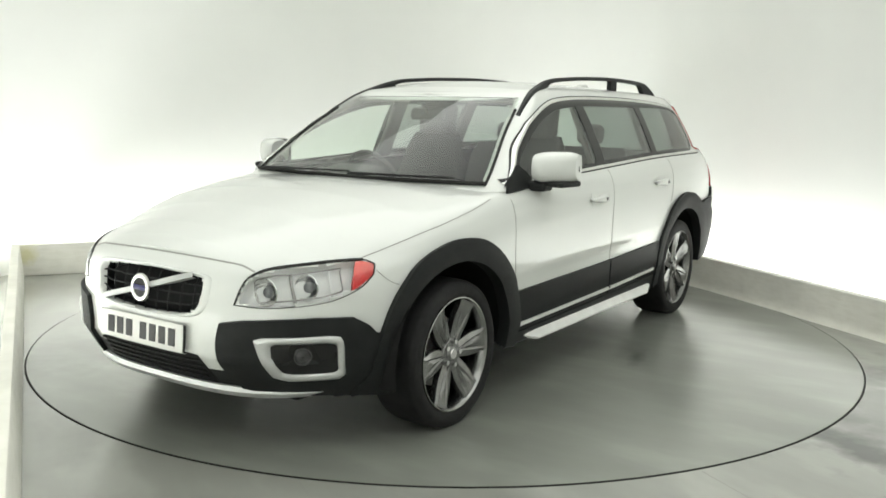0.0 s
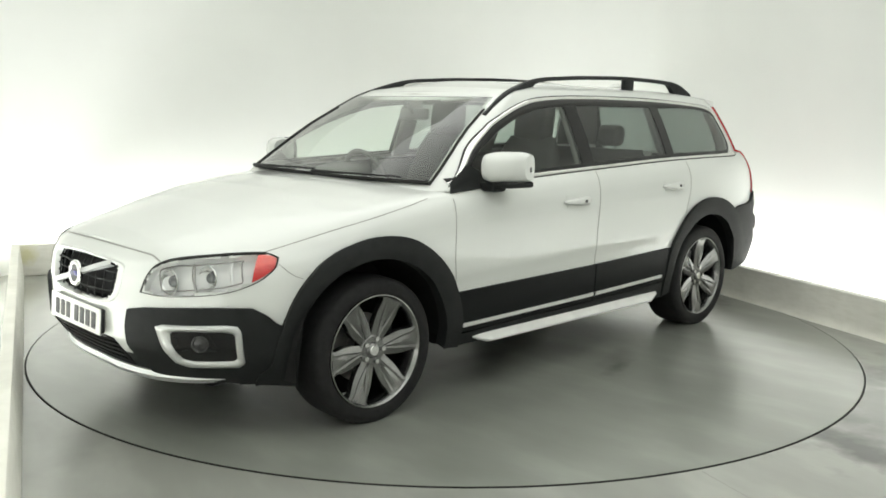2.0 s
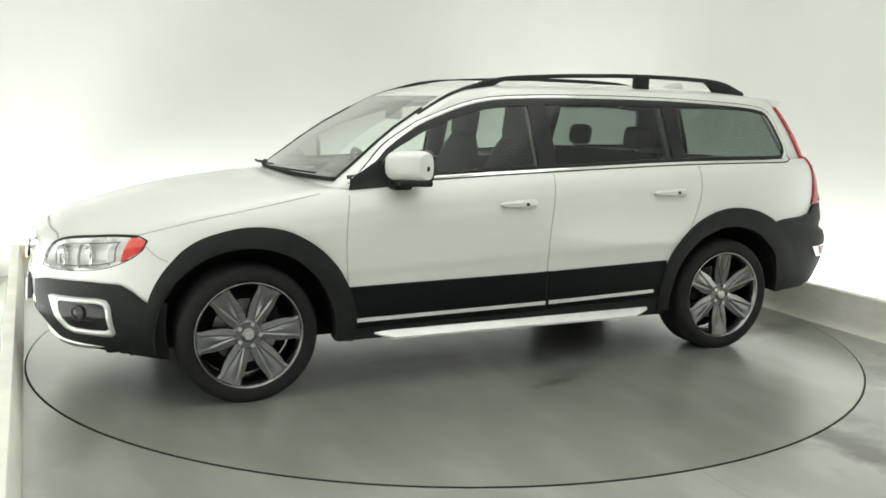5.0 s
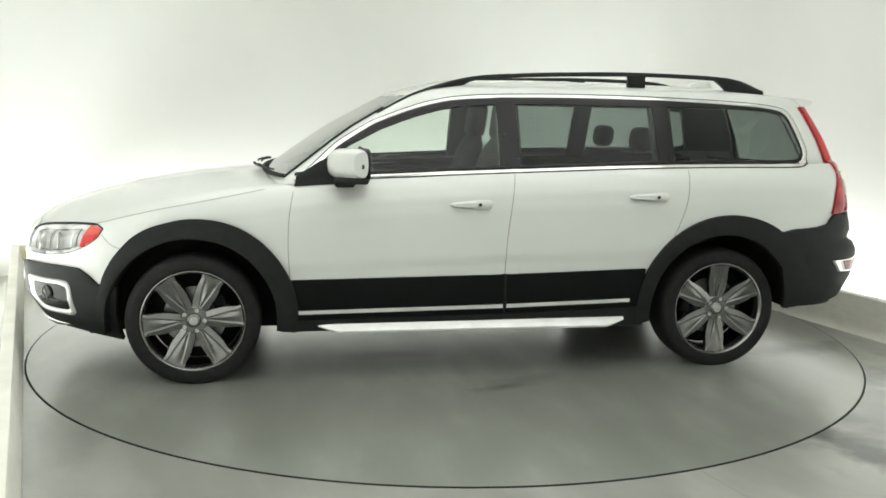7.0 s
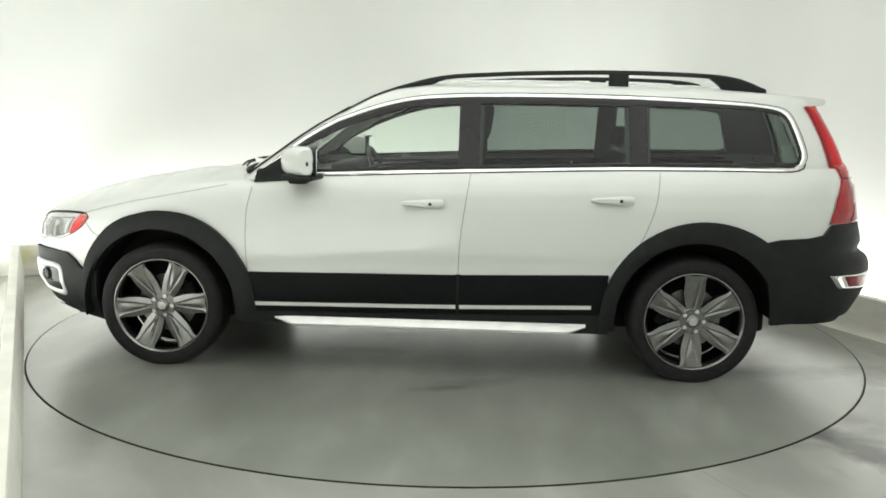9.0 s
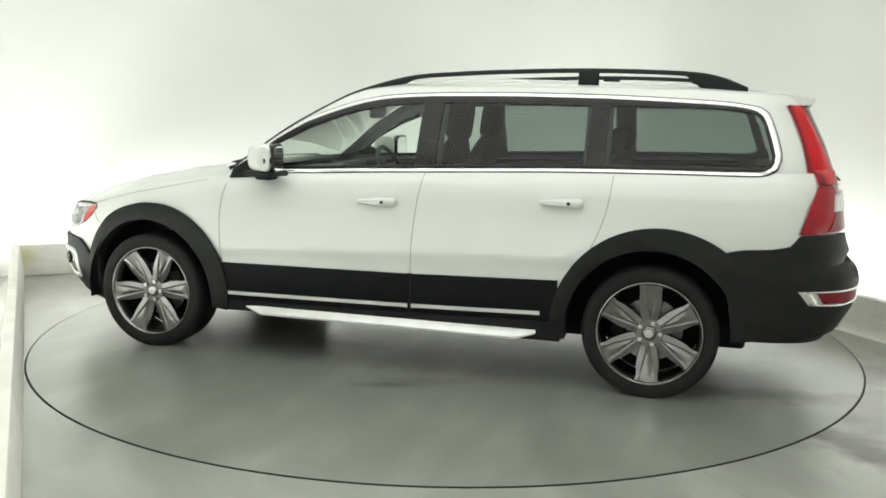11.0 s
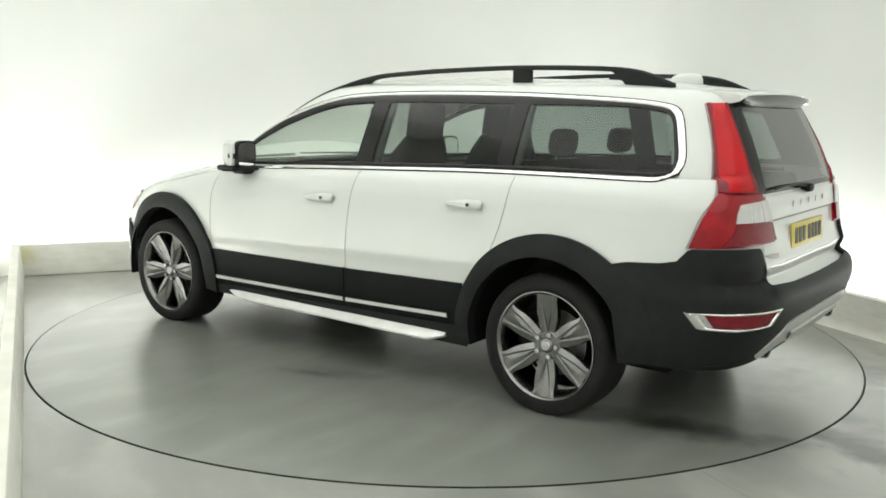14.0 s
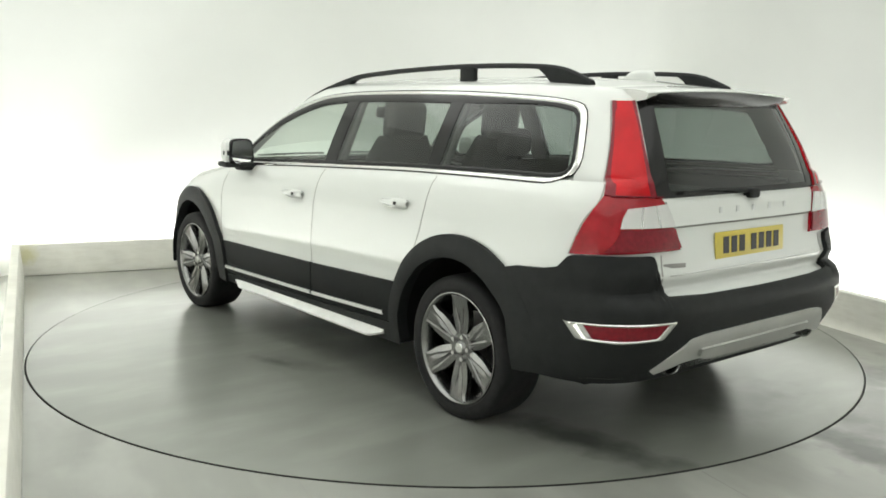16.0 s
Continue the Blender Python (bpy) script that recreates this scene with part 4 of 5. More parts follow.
    seam([front_c(x, -y, z) for x, y, z in half[:0:-1]] + [front_c(*p) for p in half], "front", 1, 0.005, n=90)
    for side in (1, -1):
        # bumper corner cladding
        top = [front_c(*p) for p in ((2.306, 0.413, 0.568), (2.271, 0.498, 0.582), (2.186, 0.624, 0.589), (2.09, 0.711, 0.591), (1.962, 0.788, 0.583), (1.905, 0.813, 0.548), (1.862, 0.83, 0.505), (1.82, 0.845, 0.497), (1.77, 0.857, 0.497))]
        low = [front_c(*p) for p in ((2.21, 0.44, 0.30), (2.15, 0.53, 0.282), (2.05, 0.64, 0.272), (1.967, 0.715, 0.262), (1.88, 0.76, 0.245), (1.82, 0.79, 0.235), (1.76, 0.80, 0.225))]
        patch("corner_cladding", low, top, "front", M_PLASTIC, bumper, off=0.019, thick=0.025, n=44, m=14, side=side, label="black bumper corner cladding", bulge=-0.032)
        # fog lamp in its bright frame
        o = [front_c(*p) for p in ((2.249, 0.535, 0.492), (2.225, 0.56, 0.503), (2.05, 0.735, 0.503), (2.013, 0.76, 0.495), (2.0, 0.765, 0.475), (1.972, 0.750, 0.34), (1.99, 0.735, 0.322), (2.143, 0.608, 0.326), (2.183, 0.572, 0.345), (2.236, 0.551, 0.421))]
        i_ = [front_c(*p) for p in ((2.213, 0.588, 0.468), (2.203, 0.60, 0.478), (2.06, 0.726, 0.477), (2.032, 0.748, 0.470), (2.022, 0.750, 0.460), (2.003, 0.740, 0.362), (2.012, 0.728, 0.352), (2.135, 0.628, 0.356), (2.165, 0.605, 0.365), (2.205, 0.585, 0.425))]
        o, i_ = [(a, z + 0.018) for a, z in o], [(a, z + 0.018) for a, z in i_]
        fog = hoop("fog_lamp_frame", o, i_, "front", M_SILVER, bumper, off=0.021, thick=0.03, n=80, side=side, label="bright frame round the fog lamp", rise=0.008)
        cen = (sum(p[0] for p in i_) / 10, sum(p[1] for p in i_) / 10)
        rws = [[(cen[0] + (p[0] - cen[0]) * k, cen[1] + (p[1] - cen[1]) * k) for p in resample(i_ + [i_[0]], 41)[:-1]] for k in (1.0, 0.9, 0.5, 0.03)]
        pts, _ = laid(rws, "front", side, 0.0200, closed=True)
        part("fog_lamp_back", grid_bm(pts, close_v=True), M_GLOSSBLACK, fog)
        p, n = project((cen[0] - 0.01, cen[1] + 0.006), "front", side)
        m = Matrix.Translation(p + n * 0.026) @ n.to_track_quat("Z", "Y").to_matrix().to_4x4()
        lens = [[m @ Vector((r * math.cos(2 * math.pi * k / 24), r * math.sin(2 * math.pi * k / 24), h)) for k in range(24)] for r, h in ((0.036, -0.01), (0.036, 0.004), (0.031, 0.006), (0.026, 0.0), (0.018, 0.004), (0.002, 0.007))]
        part("fog_lamp", grid_bm(lens, close_v=True), M_FOG, fog, "round fog lamp")
        headlight(side)


def plate_marks(root, x, z, face, tilt):
    """Plain dark bars in place of the characters."""
    y = 0.222
    for k, w in enumerate((0.048, 0.048, 0.048, 0.048, 0.0, 0.048, 0.048, 0.048)):
        if w:
            part("plate_bar", box_bm(0.002, 0.040, 0.070, pose(x, face * (y - w / 2), z, 0, tilt, 0), 0.0), M_INK, root, smooth=False)
            y -= 0.059
        else:
            y -= 0.030


def headlight(side):
    root = new("headlight")
    root.parent = CAR
    hl, ht = smooth_line(HEAD_LOW, 36), smooth_line(HEAD_TOP, 36)

    def g(u, v):
        j = u * 35
        a = np.array([np.interp(j, range(36), hl[:, k]) for k in (0, 1)])
        b = np.array([np.interp(j, range(36), ht[:, k]) for k in (0, 1)])
        return tuple(a + (b - a) * v)

    us = np.linspace(0, 1, 30)
    pts, _ = laid([[g(u, v) for u in us] for v in np.linspace(0, 1, 8)], "front", side, -0.05)
    part("lamp_back", grid_bm(pts), M_LAMPBACK, root)
    ring = [g(u, 0) for u in us] + [g(1, v) for v in (0.25, 0.5, 0.75)] + [g(u, 1) for u in us[::-1]] + [g(0, v) for v in (0.75, 0.5, 0.25)]
    top, _ = laid([ring], "front", side, 0.0)
    low, _ = laid([ring], "front", side, -0.052)
    part("lamp_well", grid_bm([top[0], low[0]], close_v=True), M_LAMPBACK, root)
    # reflector bowls
    for u, v, r in ((0.24, 0.46, 0.052), (0.52, 0.50, 0.050)):
        p, n = project(g(u, v), "front", side)
        d = (n * 0.35 + Vector((0.93, 0, 0))).normalized()
        m = Matrix.Translation(p - n * 0.048) @ d.to_track_quat("Z", "Y").to_matrix().to_4x4()
        bowl = [[m @ Vector((q * math.cos(2 * math.pi * k / 28), q * math.sin(2 * math.pi * k / 28), h)) for k in range(28)] for q, h in ((r * 1.06, 0.022), (r, 0.026), (r * 0.9, 0.014), (r * 0.6, 0.0), (r * 0.3, -0.004))]
        part("reflector_bowl", grid_bm(bowl, close_v=True), M_CHROMEDULL, root)
        eye = [[m @ Vector((q * math.cos(2 * math.pi * k / 24), q * math.sin(2 * math.pi * k / 24), h)) for k in range(24)] for q, h in ((r * 0.44, 0.0), (r * 0.44, 0.008), (r * 0.36, 0.015), (r * 0.2, 0.019), (0.001, 0.020))]
        part("projector", grid_bm(eye, close_v=True), M_GLOSSGREY, root)
    for u in (0.40, 0.66):
        line = [g(u, v) for v in np.linspace(0.06, 0.94, 8)]
        pp, _ = laid([line], "front", side, -0.03)
        part("lamp_divider", tube_bm(pp[0], 0.007, 6), M_DISC if u < 0.5 else M_LAMPBACK, root)
    fr = [g(0.16, v) for v in np.linspace(0.16, 0.86, 5)] + [g(u, 0.88) for u in np.linspace(0.18, 0.74, 12)] + [g(0.73, v) for v in np.linspace(0.8, 0.2, 5)] + [g(u, 0.14) for u in np.linspace(0.72, 0.18, 12)]
    pp, _ = laid([fr + fr[:1]], "front", side, -0.018)
    part("inner_frame", tube_bm(pp[0], 0.0035, 6), M_DISC, root)
    # indicator at the outer end
    a = [g(u, 0.05) for u in np.linspace(0.79, 1.0, 8)]
    b = [g(u, 0.95) for u in np.linspace(0.84, 1.0, 8)]
    mid = [(p[0] + (q[0] - p[0]) * 0.52, p[1] + (q[1] - p[1]) * 0.52) for p, q in zip(a, b)]
    ind = patch("indicator", mid, b, "front", M_AMBER, root, off=0.001, thick=0.02, n=12, m=4, side=side, label="orange-red indicator segment")
    patch("indicator_reflector", a, mid, "front", M_AMBERLOW, ind, off=0.001, thick=0.02, n=12, m=4, side=side, label="deeper red lower half of the indicator")
    lens, _ = laid([[g(u, v) for u in us] for v in np.linspace(0, 1, 8)], "front", side, 0.004)
    ob = part("lens", grid_bm(lens), M_LENS, root, "clear headlight lens")
    ob.visible_shadow = False
    a = [g(u, -0.02) for u in us] + [g(1.0, 0.5)] + [g(u, 1.02) for u in us[::-1]] + [g(0, 0.5)]
    big = shrunk(a, 1.02)
    hoop("lamp_seal", big, shrunk(a, 0.985), "front", M_GAP, root, off=0.001, thick=0.01, n=90, side=side, rise=0.002)
    line = [g(u, 1.0) for u in np.linspace(0.12, 0.9, 16)]
    seam(line, "front", side, 0.007, "lamp_brow", 30, M_GAP, root, 0.006, 0.008)


def tail():
    gate = PANELS[("tailgate", 0)]
    body = PANELS[("body", 0)]
    bump = new("rear_bumper")
    bump.parent = CAR
    for side in (1, -1):
        # tail lamps
        lamp = new("tail_light")
        lamp.parent = CAR
        wide = lambda z: lerp(z, (0.85, 1.07, 1.43), (0.031, 0.021, 0.011))
        outer = [(a + wide(z), z) for a, z in (rear_c(*p) for p in ((-1.965, 0.563, 1.436), (-2.005, 0.60, 1.35), (-2.043, 0.642, 1.259), (-2.078, 0.69, 1.16), (-2.102, 0.733, 1.076)))]
        inner = [rear_c(*p) for p in ((-2.010, 0.507, 1.438), (-2.060, 0.533, 1.35), (-2.106, 0.557, 1.261), (-2.153, 0.573, 1.16), (-2.193, 0.577, 1.068))]
        patch("upper_lens", outer, inner, "rear", M_RED, lamp, off=0.010, thick=0.016, n=26, m=9, side=side, label="red upper tail lens", crown=0.008)
        between = lambda f: [(a[0] + (b[0] - a[0]) * f, a[1] + (b[1] - a[1]) * f) for a, b in zip(outer, inner)]
        patch("lens_edge", outer, between(0.20), "rear", M_DEEPRED, lamp, off=0.0125, thick=0.004, n=26, m=3, side=side)
        patch("lens_edge", between(0.86), inner, "rear", M_DEEPRED, lamp, off=0.0125, thick=0.004, n=26, m=3, side=side)
        outer2 = [(a + wide(z), z) for a, z in (rear_c(*p) for p in ((-2.103, 0.735, 1.072), (-2.092, 0.765, 1.03), (-2.08, 0.797, 0.978), (-2.067, 0.818, 0.915), (-2.057, 0.834, 0.852)))]
        inner2 = [rear_c(*p) for p in ((-2.20, 0.556, 1.064), (-2.214, 0.535, 1.03), (-2.228, 0.522, 0.98), (-2.242, 0.504, 0.92), (-2.256, 0.485, 0.860))]
        patch("lower_lens", outer2, inner2, "rear", M_REDLOW, lamp, off=0.012, thick=0.018, n=26, m=12, side=side, label="red lower tail lens", crown=0.008)
        w_o = [rear_c(*p) for p in ((-2.150, 0.70, 1.025), (-2.146, 0.722, 0.99), (-2.148, 0.733, 0.952))]
        w_i = [rear_c(*p) for p in ((-2.209, 0.545, 1.040), (-2.222, 0.53, 1.0), (-2.236, 0.514, 0.950))]
        patch("white_lens", w_o, w_i, "rear", M_WHITELENS, lamp, off=0.026, thick=0.010, n=10, m=10, side=side, label="white reversing lens")
        d_o = [rear_c(*p) for p in ((-2.150, 0.728, 0.946), (-2.140, 0.752, 0.90), (-2.125, 0.785, 0.862))]
        d_i = [rear_c(*p) for p in ((-2.237, 0.512, 0.944), (-2.244, 0.502, 0.905), (-2.254, 0.489, 0.868))]
        patch("lower_reflector", d_o, d_i, "rear", M_DEEPRED, lamp, off=0.0225, thick=0.006, n=12, m=10, side=side, label="dark red reflector field")
        for f in (0.35, 0.68):
            seam([(a[0] + (b[0] - a[0]) * f, a[1] + (b[1] - a[1]) * f) for a, b in zip(w_o, w_i)], "rear", side, 0.008, "lens_rib", 8, M_REFLECT, lamp, 0.027, 0.008, curve=False)
        seam([rear_c(*p) for p in ((-2.105, 0.735, 1.071), (-2.16, 0.65, 1.071), (-2.20, 0.556, 1.067))], "rear", side, 0.004, "lens_joint", 16, M_DEEPRED, lamp, 0.021, 0.01, curve=False)
        seam([(a + wide(z), z) for a, z in (rear_c(*p) for p in ((-1.962, 0.566, 1.440), (-2.040, 0.645, 1.259), (-2.098, 0.738, 1.076), (-2.076, 0.801, 0.978), (-2.053, 0.838, 0.85)))], "rear", side, 0.006, n=60)
        # reflector
        o = [rear_c(*p) for p in ((-2.035, 0.872, 0.577), (-2.20, 0.745, 0.585), (-2.317, 0.581, 0.588), (-2.318, 0.588, 0.575), (-2.291, 0.632, 0.515), (-2.18, 0.77, 0.503), (-2.080, 0.85, 0.508))]
        i_ = [rear_c(*p) for p in ((-2.085, 0.853, 0.570), (-2.22, 0.73, 0.575), (-2.300, 0.617, 0.578), (-2.298, 0.625, 0.568), (-2.280, 0.658, 0.526), (-2.20, 0.76, 0.517), (-2.110, 0.832, 0.521))]
        o, i_ = [(a, z + 0.018) for a, z in o], [(a, z + 0.018) for a, z in i_]
        fr = hoop("reflector_frame", o, i_, "rear", M_CHROME, bump, off=0.024, thick=0.02, n=70, side=side, label="chrome frame round the rear reflector", rise=0.005)
        rr = [rear_c(*p) for p in ((-2.105, 0.842, 0.570), (-2.22, 0.73, 0.574), (-2.300, 0.617, 0.577))], [rear_c(*p) for p in ((-2.128, 0.822, 0.521), (-2.21, 0.75, 0.520), (-2.282, 0.655, 0.527))]
        rr = [[(a, z + 0.018) for a, z in line] for line in rr]
        patch("reflector", rr[1], rr[0], "rear", M_DEEPRED, fr, off=0.027, thick=0.005, n=16, m=5, side=side, label="deep red rear reflector")
        patch("reflector_tray", i_[4:7], i_[0:3][::-1], "rear", M_SILVER, fr, off=0.023, thick=0.004, n=16, m=5, side=side)
        # exhaust tip
        c = Vector((-2.296, side * 0.520, 0.392))
        prof = [(-0.20, 0.036), (0.0, 0.038), (0.004, 0.035), (0.0, 0.031), (-0.20, 0.030)]
        rows = [[c + Vector((-y, math.cos(2 * math.pi * k / 28) * r * 1.45, math.sin(2 * math.pi * k / 28) * r)) for k in range(28)] for y, r in prof]
        ex = part("exhaust_tip", grid_bm(rows, close_v=True), M_ALLOY, CAR, "oval metal exhaust tip")
    # bumper skin
    top = [rear_c(*p) for p in ((-1.72, 0.925, 0.752), (-1.80, 0.915, 0.772), (-1.93, 0.89, 0.782), (-1.99, 0.868, 0.797), (-2.025, 0.85, 0.848), (-2.14, 0.76, 0.850), (-2.224, 0.626, 0.846), (-2.235, 0.622, 0.81), (-2.265, 0.61, 0.735), (-2.29, 0.60, 0.676), (-2.33, 0.40, 0.668), (-2.341, 0.182, 0.666), (-2.345, 0.0, 0.665))]
    low = [rear_c(*p) for p in ((-1.78, 0.893, 0.330), (-1.83, 0.883, 0.335), (-1.95, 0.85, 0.353), (-2.10, 0.74, 0.378), (-2.228, 0.57, 0.395), (-2.26, 0.3, 0.405), (-2.27, 0.0, 0.405))]
    for side in (1, -1):
        patch("bumper_skin", low, top, "rear", M_PLASTIC, bump, off=0.0205, thick=0.025, n=70, m=16, side=side, label="black plastic rear bumper")
    # sill of the bumper and skid plate
    half_up = ((-2.34, 0.4, 0.528), (-2.325, 0.49, 0.518), (-2.30, 0.545, 0.478), (-2.24, 0.63, 0.400))
    half_dn = ((-2.26, 0.30, 0.402), (-2.255, 0.36, 0.420), (-2.25, 0.46, 0.418), (-2.23, 0.60, 0.384))
    up = [rear_c(x, -y, z) for x, y, z in half_up[::-1]] + [rear_c(-2.345, 0, 0.530)] + [rear_c(*p) for p in half_up]
    dn = [rear_c(x, -y, z) for x, y, z in half_dn[::-1]] + [rear_c(-2.26, 0, 0.400)] + [rear_c(*p) for p in half_dn]
    patch("skid_plate", dn, up, "rear", M_SKID, bump, off=0.028, thick=0.03, n=70, m=10, label="silver rear skid plate")
    seam([rear_c(-2.3, y, 0.458) for y in np.linspace(-0.40, 0.40, 12)], "rear", 1, 0.034, "skid_rib", 40, M_SKID, bump, 0.038, 0.014)
    # tailgate: glass, bright band, plate, wiper, spoiler, lettering as bars
    gl = [rear_c(-2.2, y, 1.066) for y in np.linspace(-0.578, 0.578, 12)]
    gt = [rear_c(-2.05, y, 1.446) for y in np.linspace(-0.512, 0.512, 12)]
    ob = patch("rear_window", gl, gt, "rear", M_TINT, gate, off=0.002, thick=0.001, n=30, m=12, label="tinted tailgate glass")
    ob.visible_shadow = False
    o = gl + gt[::-1]
    hoop("rear_window_edge", shrunk(o, 1.015), shrunk(o, 0.885), "rear", M_GLOSSBLACK, gate, off=0.003, thick=0.004, n=110, rise=0.0, label="black edge band of the rear glass")
    band_l = [rear_c(-2.24, y, 0.952) for y in np.linspace(-0.515, 0.515, 12)]
    band_t = [rear_c(-2.21, y, 1.050) for y in np.linspace(-0.535, 0.535, 12)]
    patch("trim_band", band_l, band_t, "rear", M_PAINT, gate, off=0.012, thick=0.014, n=30, m=6, label="white painted trim band across the tailgate", crown=0.006)
    seam([rear_c(-2.24, y, 0.947) for y in np.linspace(-0.515, 0.515, 12)], "rear", 1, 0.007, n=40)
    for k in range(5):
        y = 0.215 - 0.122 * k
        p, n = project(rear_c(-2.25, y, 1.0), "rear", 1)
        part("badge_bar", box_bm(0.004, 0.022, 0.026, Matrix.Translation(p + n * 0.020), 0.001), M_SILVER, gate, "small chrome letter bar")
    p, n = project(rear_c(-2.25, 0.515, 0.80), "rear", 1)
    part("badge_bar", box_bm(0.004, 0.115, 0.018, Matrix.Translation(p + n * 0.003) @ pose(0, 0, 0, 0, 0, -12), 0.001), M_DISC, gate)
    for a, b in (((0.585, 0.845), (0.60, 0.70)),):
        for side in (1, -1):
            seam([rear_c(-2.25, a[0], a[1]), rear_c(-2.28, b[0], b[1])], "rear", side, 0.006, n=12, curve=False)
    seam([rear_c(-2.30, y, 0.764) for y in np.linspace(-0.57, 0.57, 12)], "rear", 1, 0.003, n=40, mat=M_CHROMEDULL)
    pl = new("number_plate")
    pl.parent = CAR
    x = -2.286
    part("plate_board", box_bm(0.006, 0.52, 0.112, pose(x, 0, 0.856, 0, 4, 0), 0.002), M_PLATE_Y, pl, "yellow rear number plate")
    part("plate_holder", box_bm(0.02, 0.40, 0.02, pose(x + 0.006, 0, 0.795), 0.003), M_INK, pl)
    plate_marks(pl, x - 0.0045, 0.856, -1, 4)
    part("plate_backing", box_bm(0.03, 0.50, 0.10, pose(x + 0.017, 0, 0.85), 0.006), M_PAINT, pl)
    # rear wiper
    wp = new("rear_wiper")
    wp.parent = CAR
    base, _ = project(rear_c(-2.25, -0.02, 1.062), "rear", 1)
    part("wiper_hub", box_bm(0.05, 0.07, 0.04, Matrix.Translation(base + Vector((-0.02, 0, 0))), 0.012, 3), M_PLASTIC, wp)
    pts, nr = laid([[rear_c(-2.22, y, z) for y, z in ((-0.02, 1.064), (0.15, 1.082), (0.32, 1.085), (0.45, 1.078))]], "rear", 1, 0.022)
    part("wiper_arm", tube_bm(pts[0], [0.009, 0.007, 0.006, 0.005], 8), M_PLASTIC, wp)
    # spoiler over the glass
    rows = []
    for y in np.linspace(-0.53, 0.53, 33):
        k = abs(y) / 0.53
        x1 = -2.150 + 0.035 * k * k
        zt = 1.505 - 0.018 * k * k
        e = 0.006 + 0.006 * (1 - k ** 6) + 0.018 * max(0.0, (k - 0.9) / 0.1)
        rows.append([project((-1.90, abs(y)), "top", 1 if y >= 0 else -1)[0] + Vector((0, 0, -0.002)), (-2.0, y, zt + 0.004), (-2.06, y, zt + 0.001), (x1 + 0.012, y, zt - 0.008), (x1, y, zt - 0.014), (x1 + 0.01, y, zt - 0.014 - e), (-2.06, y, zt - 0.022 - e), (-1.97, y, zt - 0.03)])
    bm = grid_bm(rows)
    for row in (rows[0], rows[-1]):
        bm.faces.new([bm.verts.new(p) for p in row])
    sp = part("roof_spoiler", bm, M_PAINT, gate, "white spoiler lip above the rear glass", angle=0.7)
    under = []
    for y in np.linspace(-0.475, 0.475, 33):
        k = abs(y) / 0.53
        x1 = -2.150 + 0.035 * k * k
        zt = 1.505 - 0.018 * k * k
        a = Vector((x1 + 0.003, y, zt - 0.017))
        b, n = project(rear_c(-2.06, abs(y), 1.425 + 0.020 * k ** 3), "rear", 1 if y >= 0 else -1)
        b = b + n * 0.006
        under.append([a, a.lerp(b, 0.25) + Vector((0, 0, -0.010)), a.lerp(b, 0.6) + Vector((0, 0, -0.006)), b, b + Vector((0.05, 0, 0.02)), a + Vector((0.05, 0, -0.002))])
    bm = grid_bm(under, close_v=True)
    for row in (under[0], under[-1]):
        bm.faces.new([bm.verts.new(p) for p in row])
    part("spoiler_underside", bm, M_GLOSSBLACK, sp, "black spoiler underside", angle=0.8)
    # antenna fin
    rows = []
    for k in range(9):
        f = k / 8
        x0, x1 = -1.555 - 0.07 * f * f, -1.735 + 0.02 * f * f
        w = 0.034 * math.sqrt(max(0.0, 1 - f * f)) + 0.002
        z = 1.535 + 0.058 * math.sin(f * math.pi / 2)
        rows.append([((x0 + x1) / 2 + (x0 - x1) / 2 * (1 - 0.5 * f ** 4) * math.cos(a), w * math.sin(a), z) for a in [2 * math.pi * j / 18 for j in range(18)]])
    part("antenna_fin", grid_bm(rows, close_v=True), M_PAINT, CAR, "white shark-fin aerial")


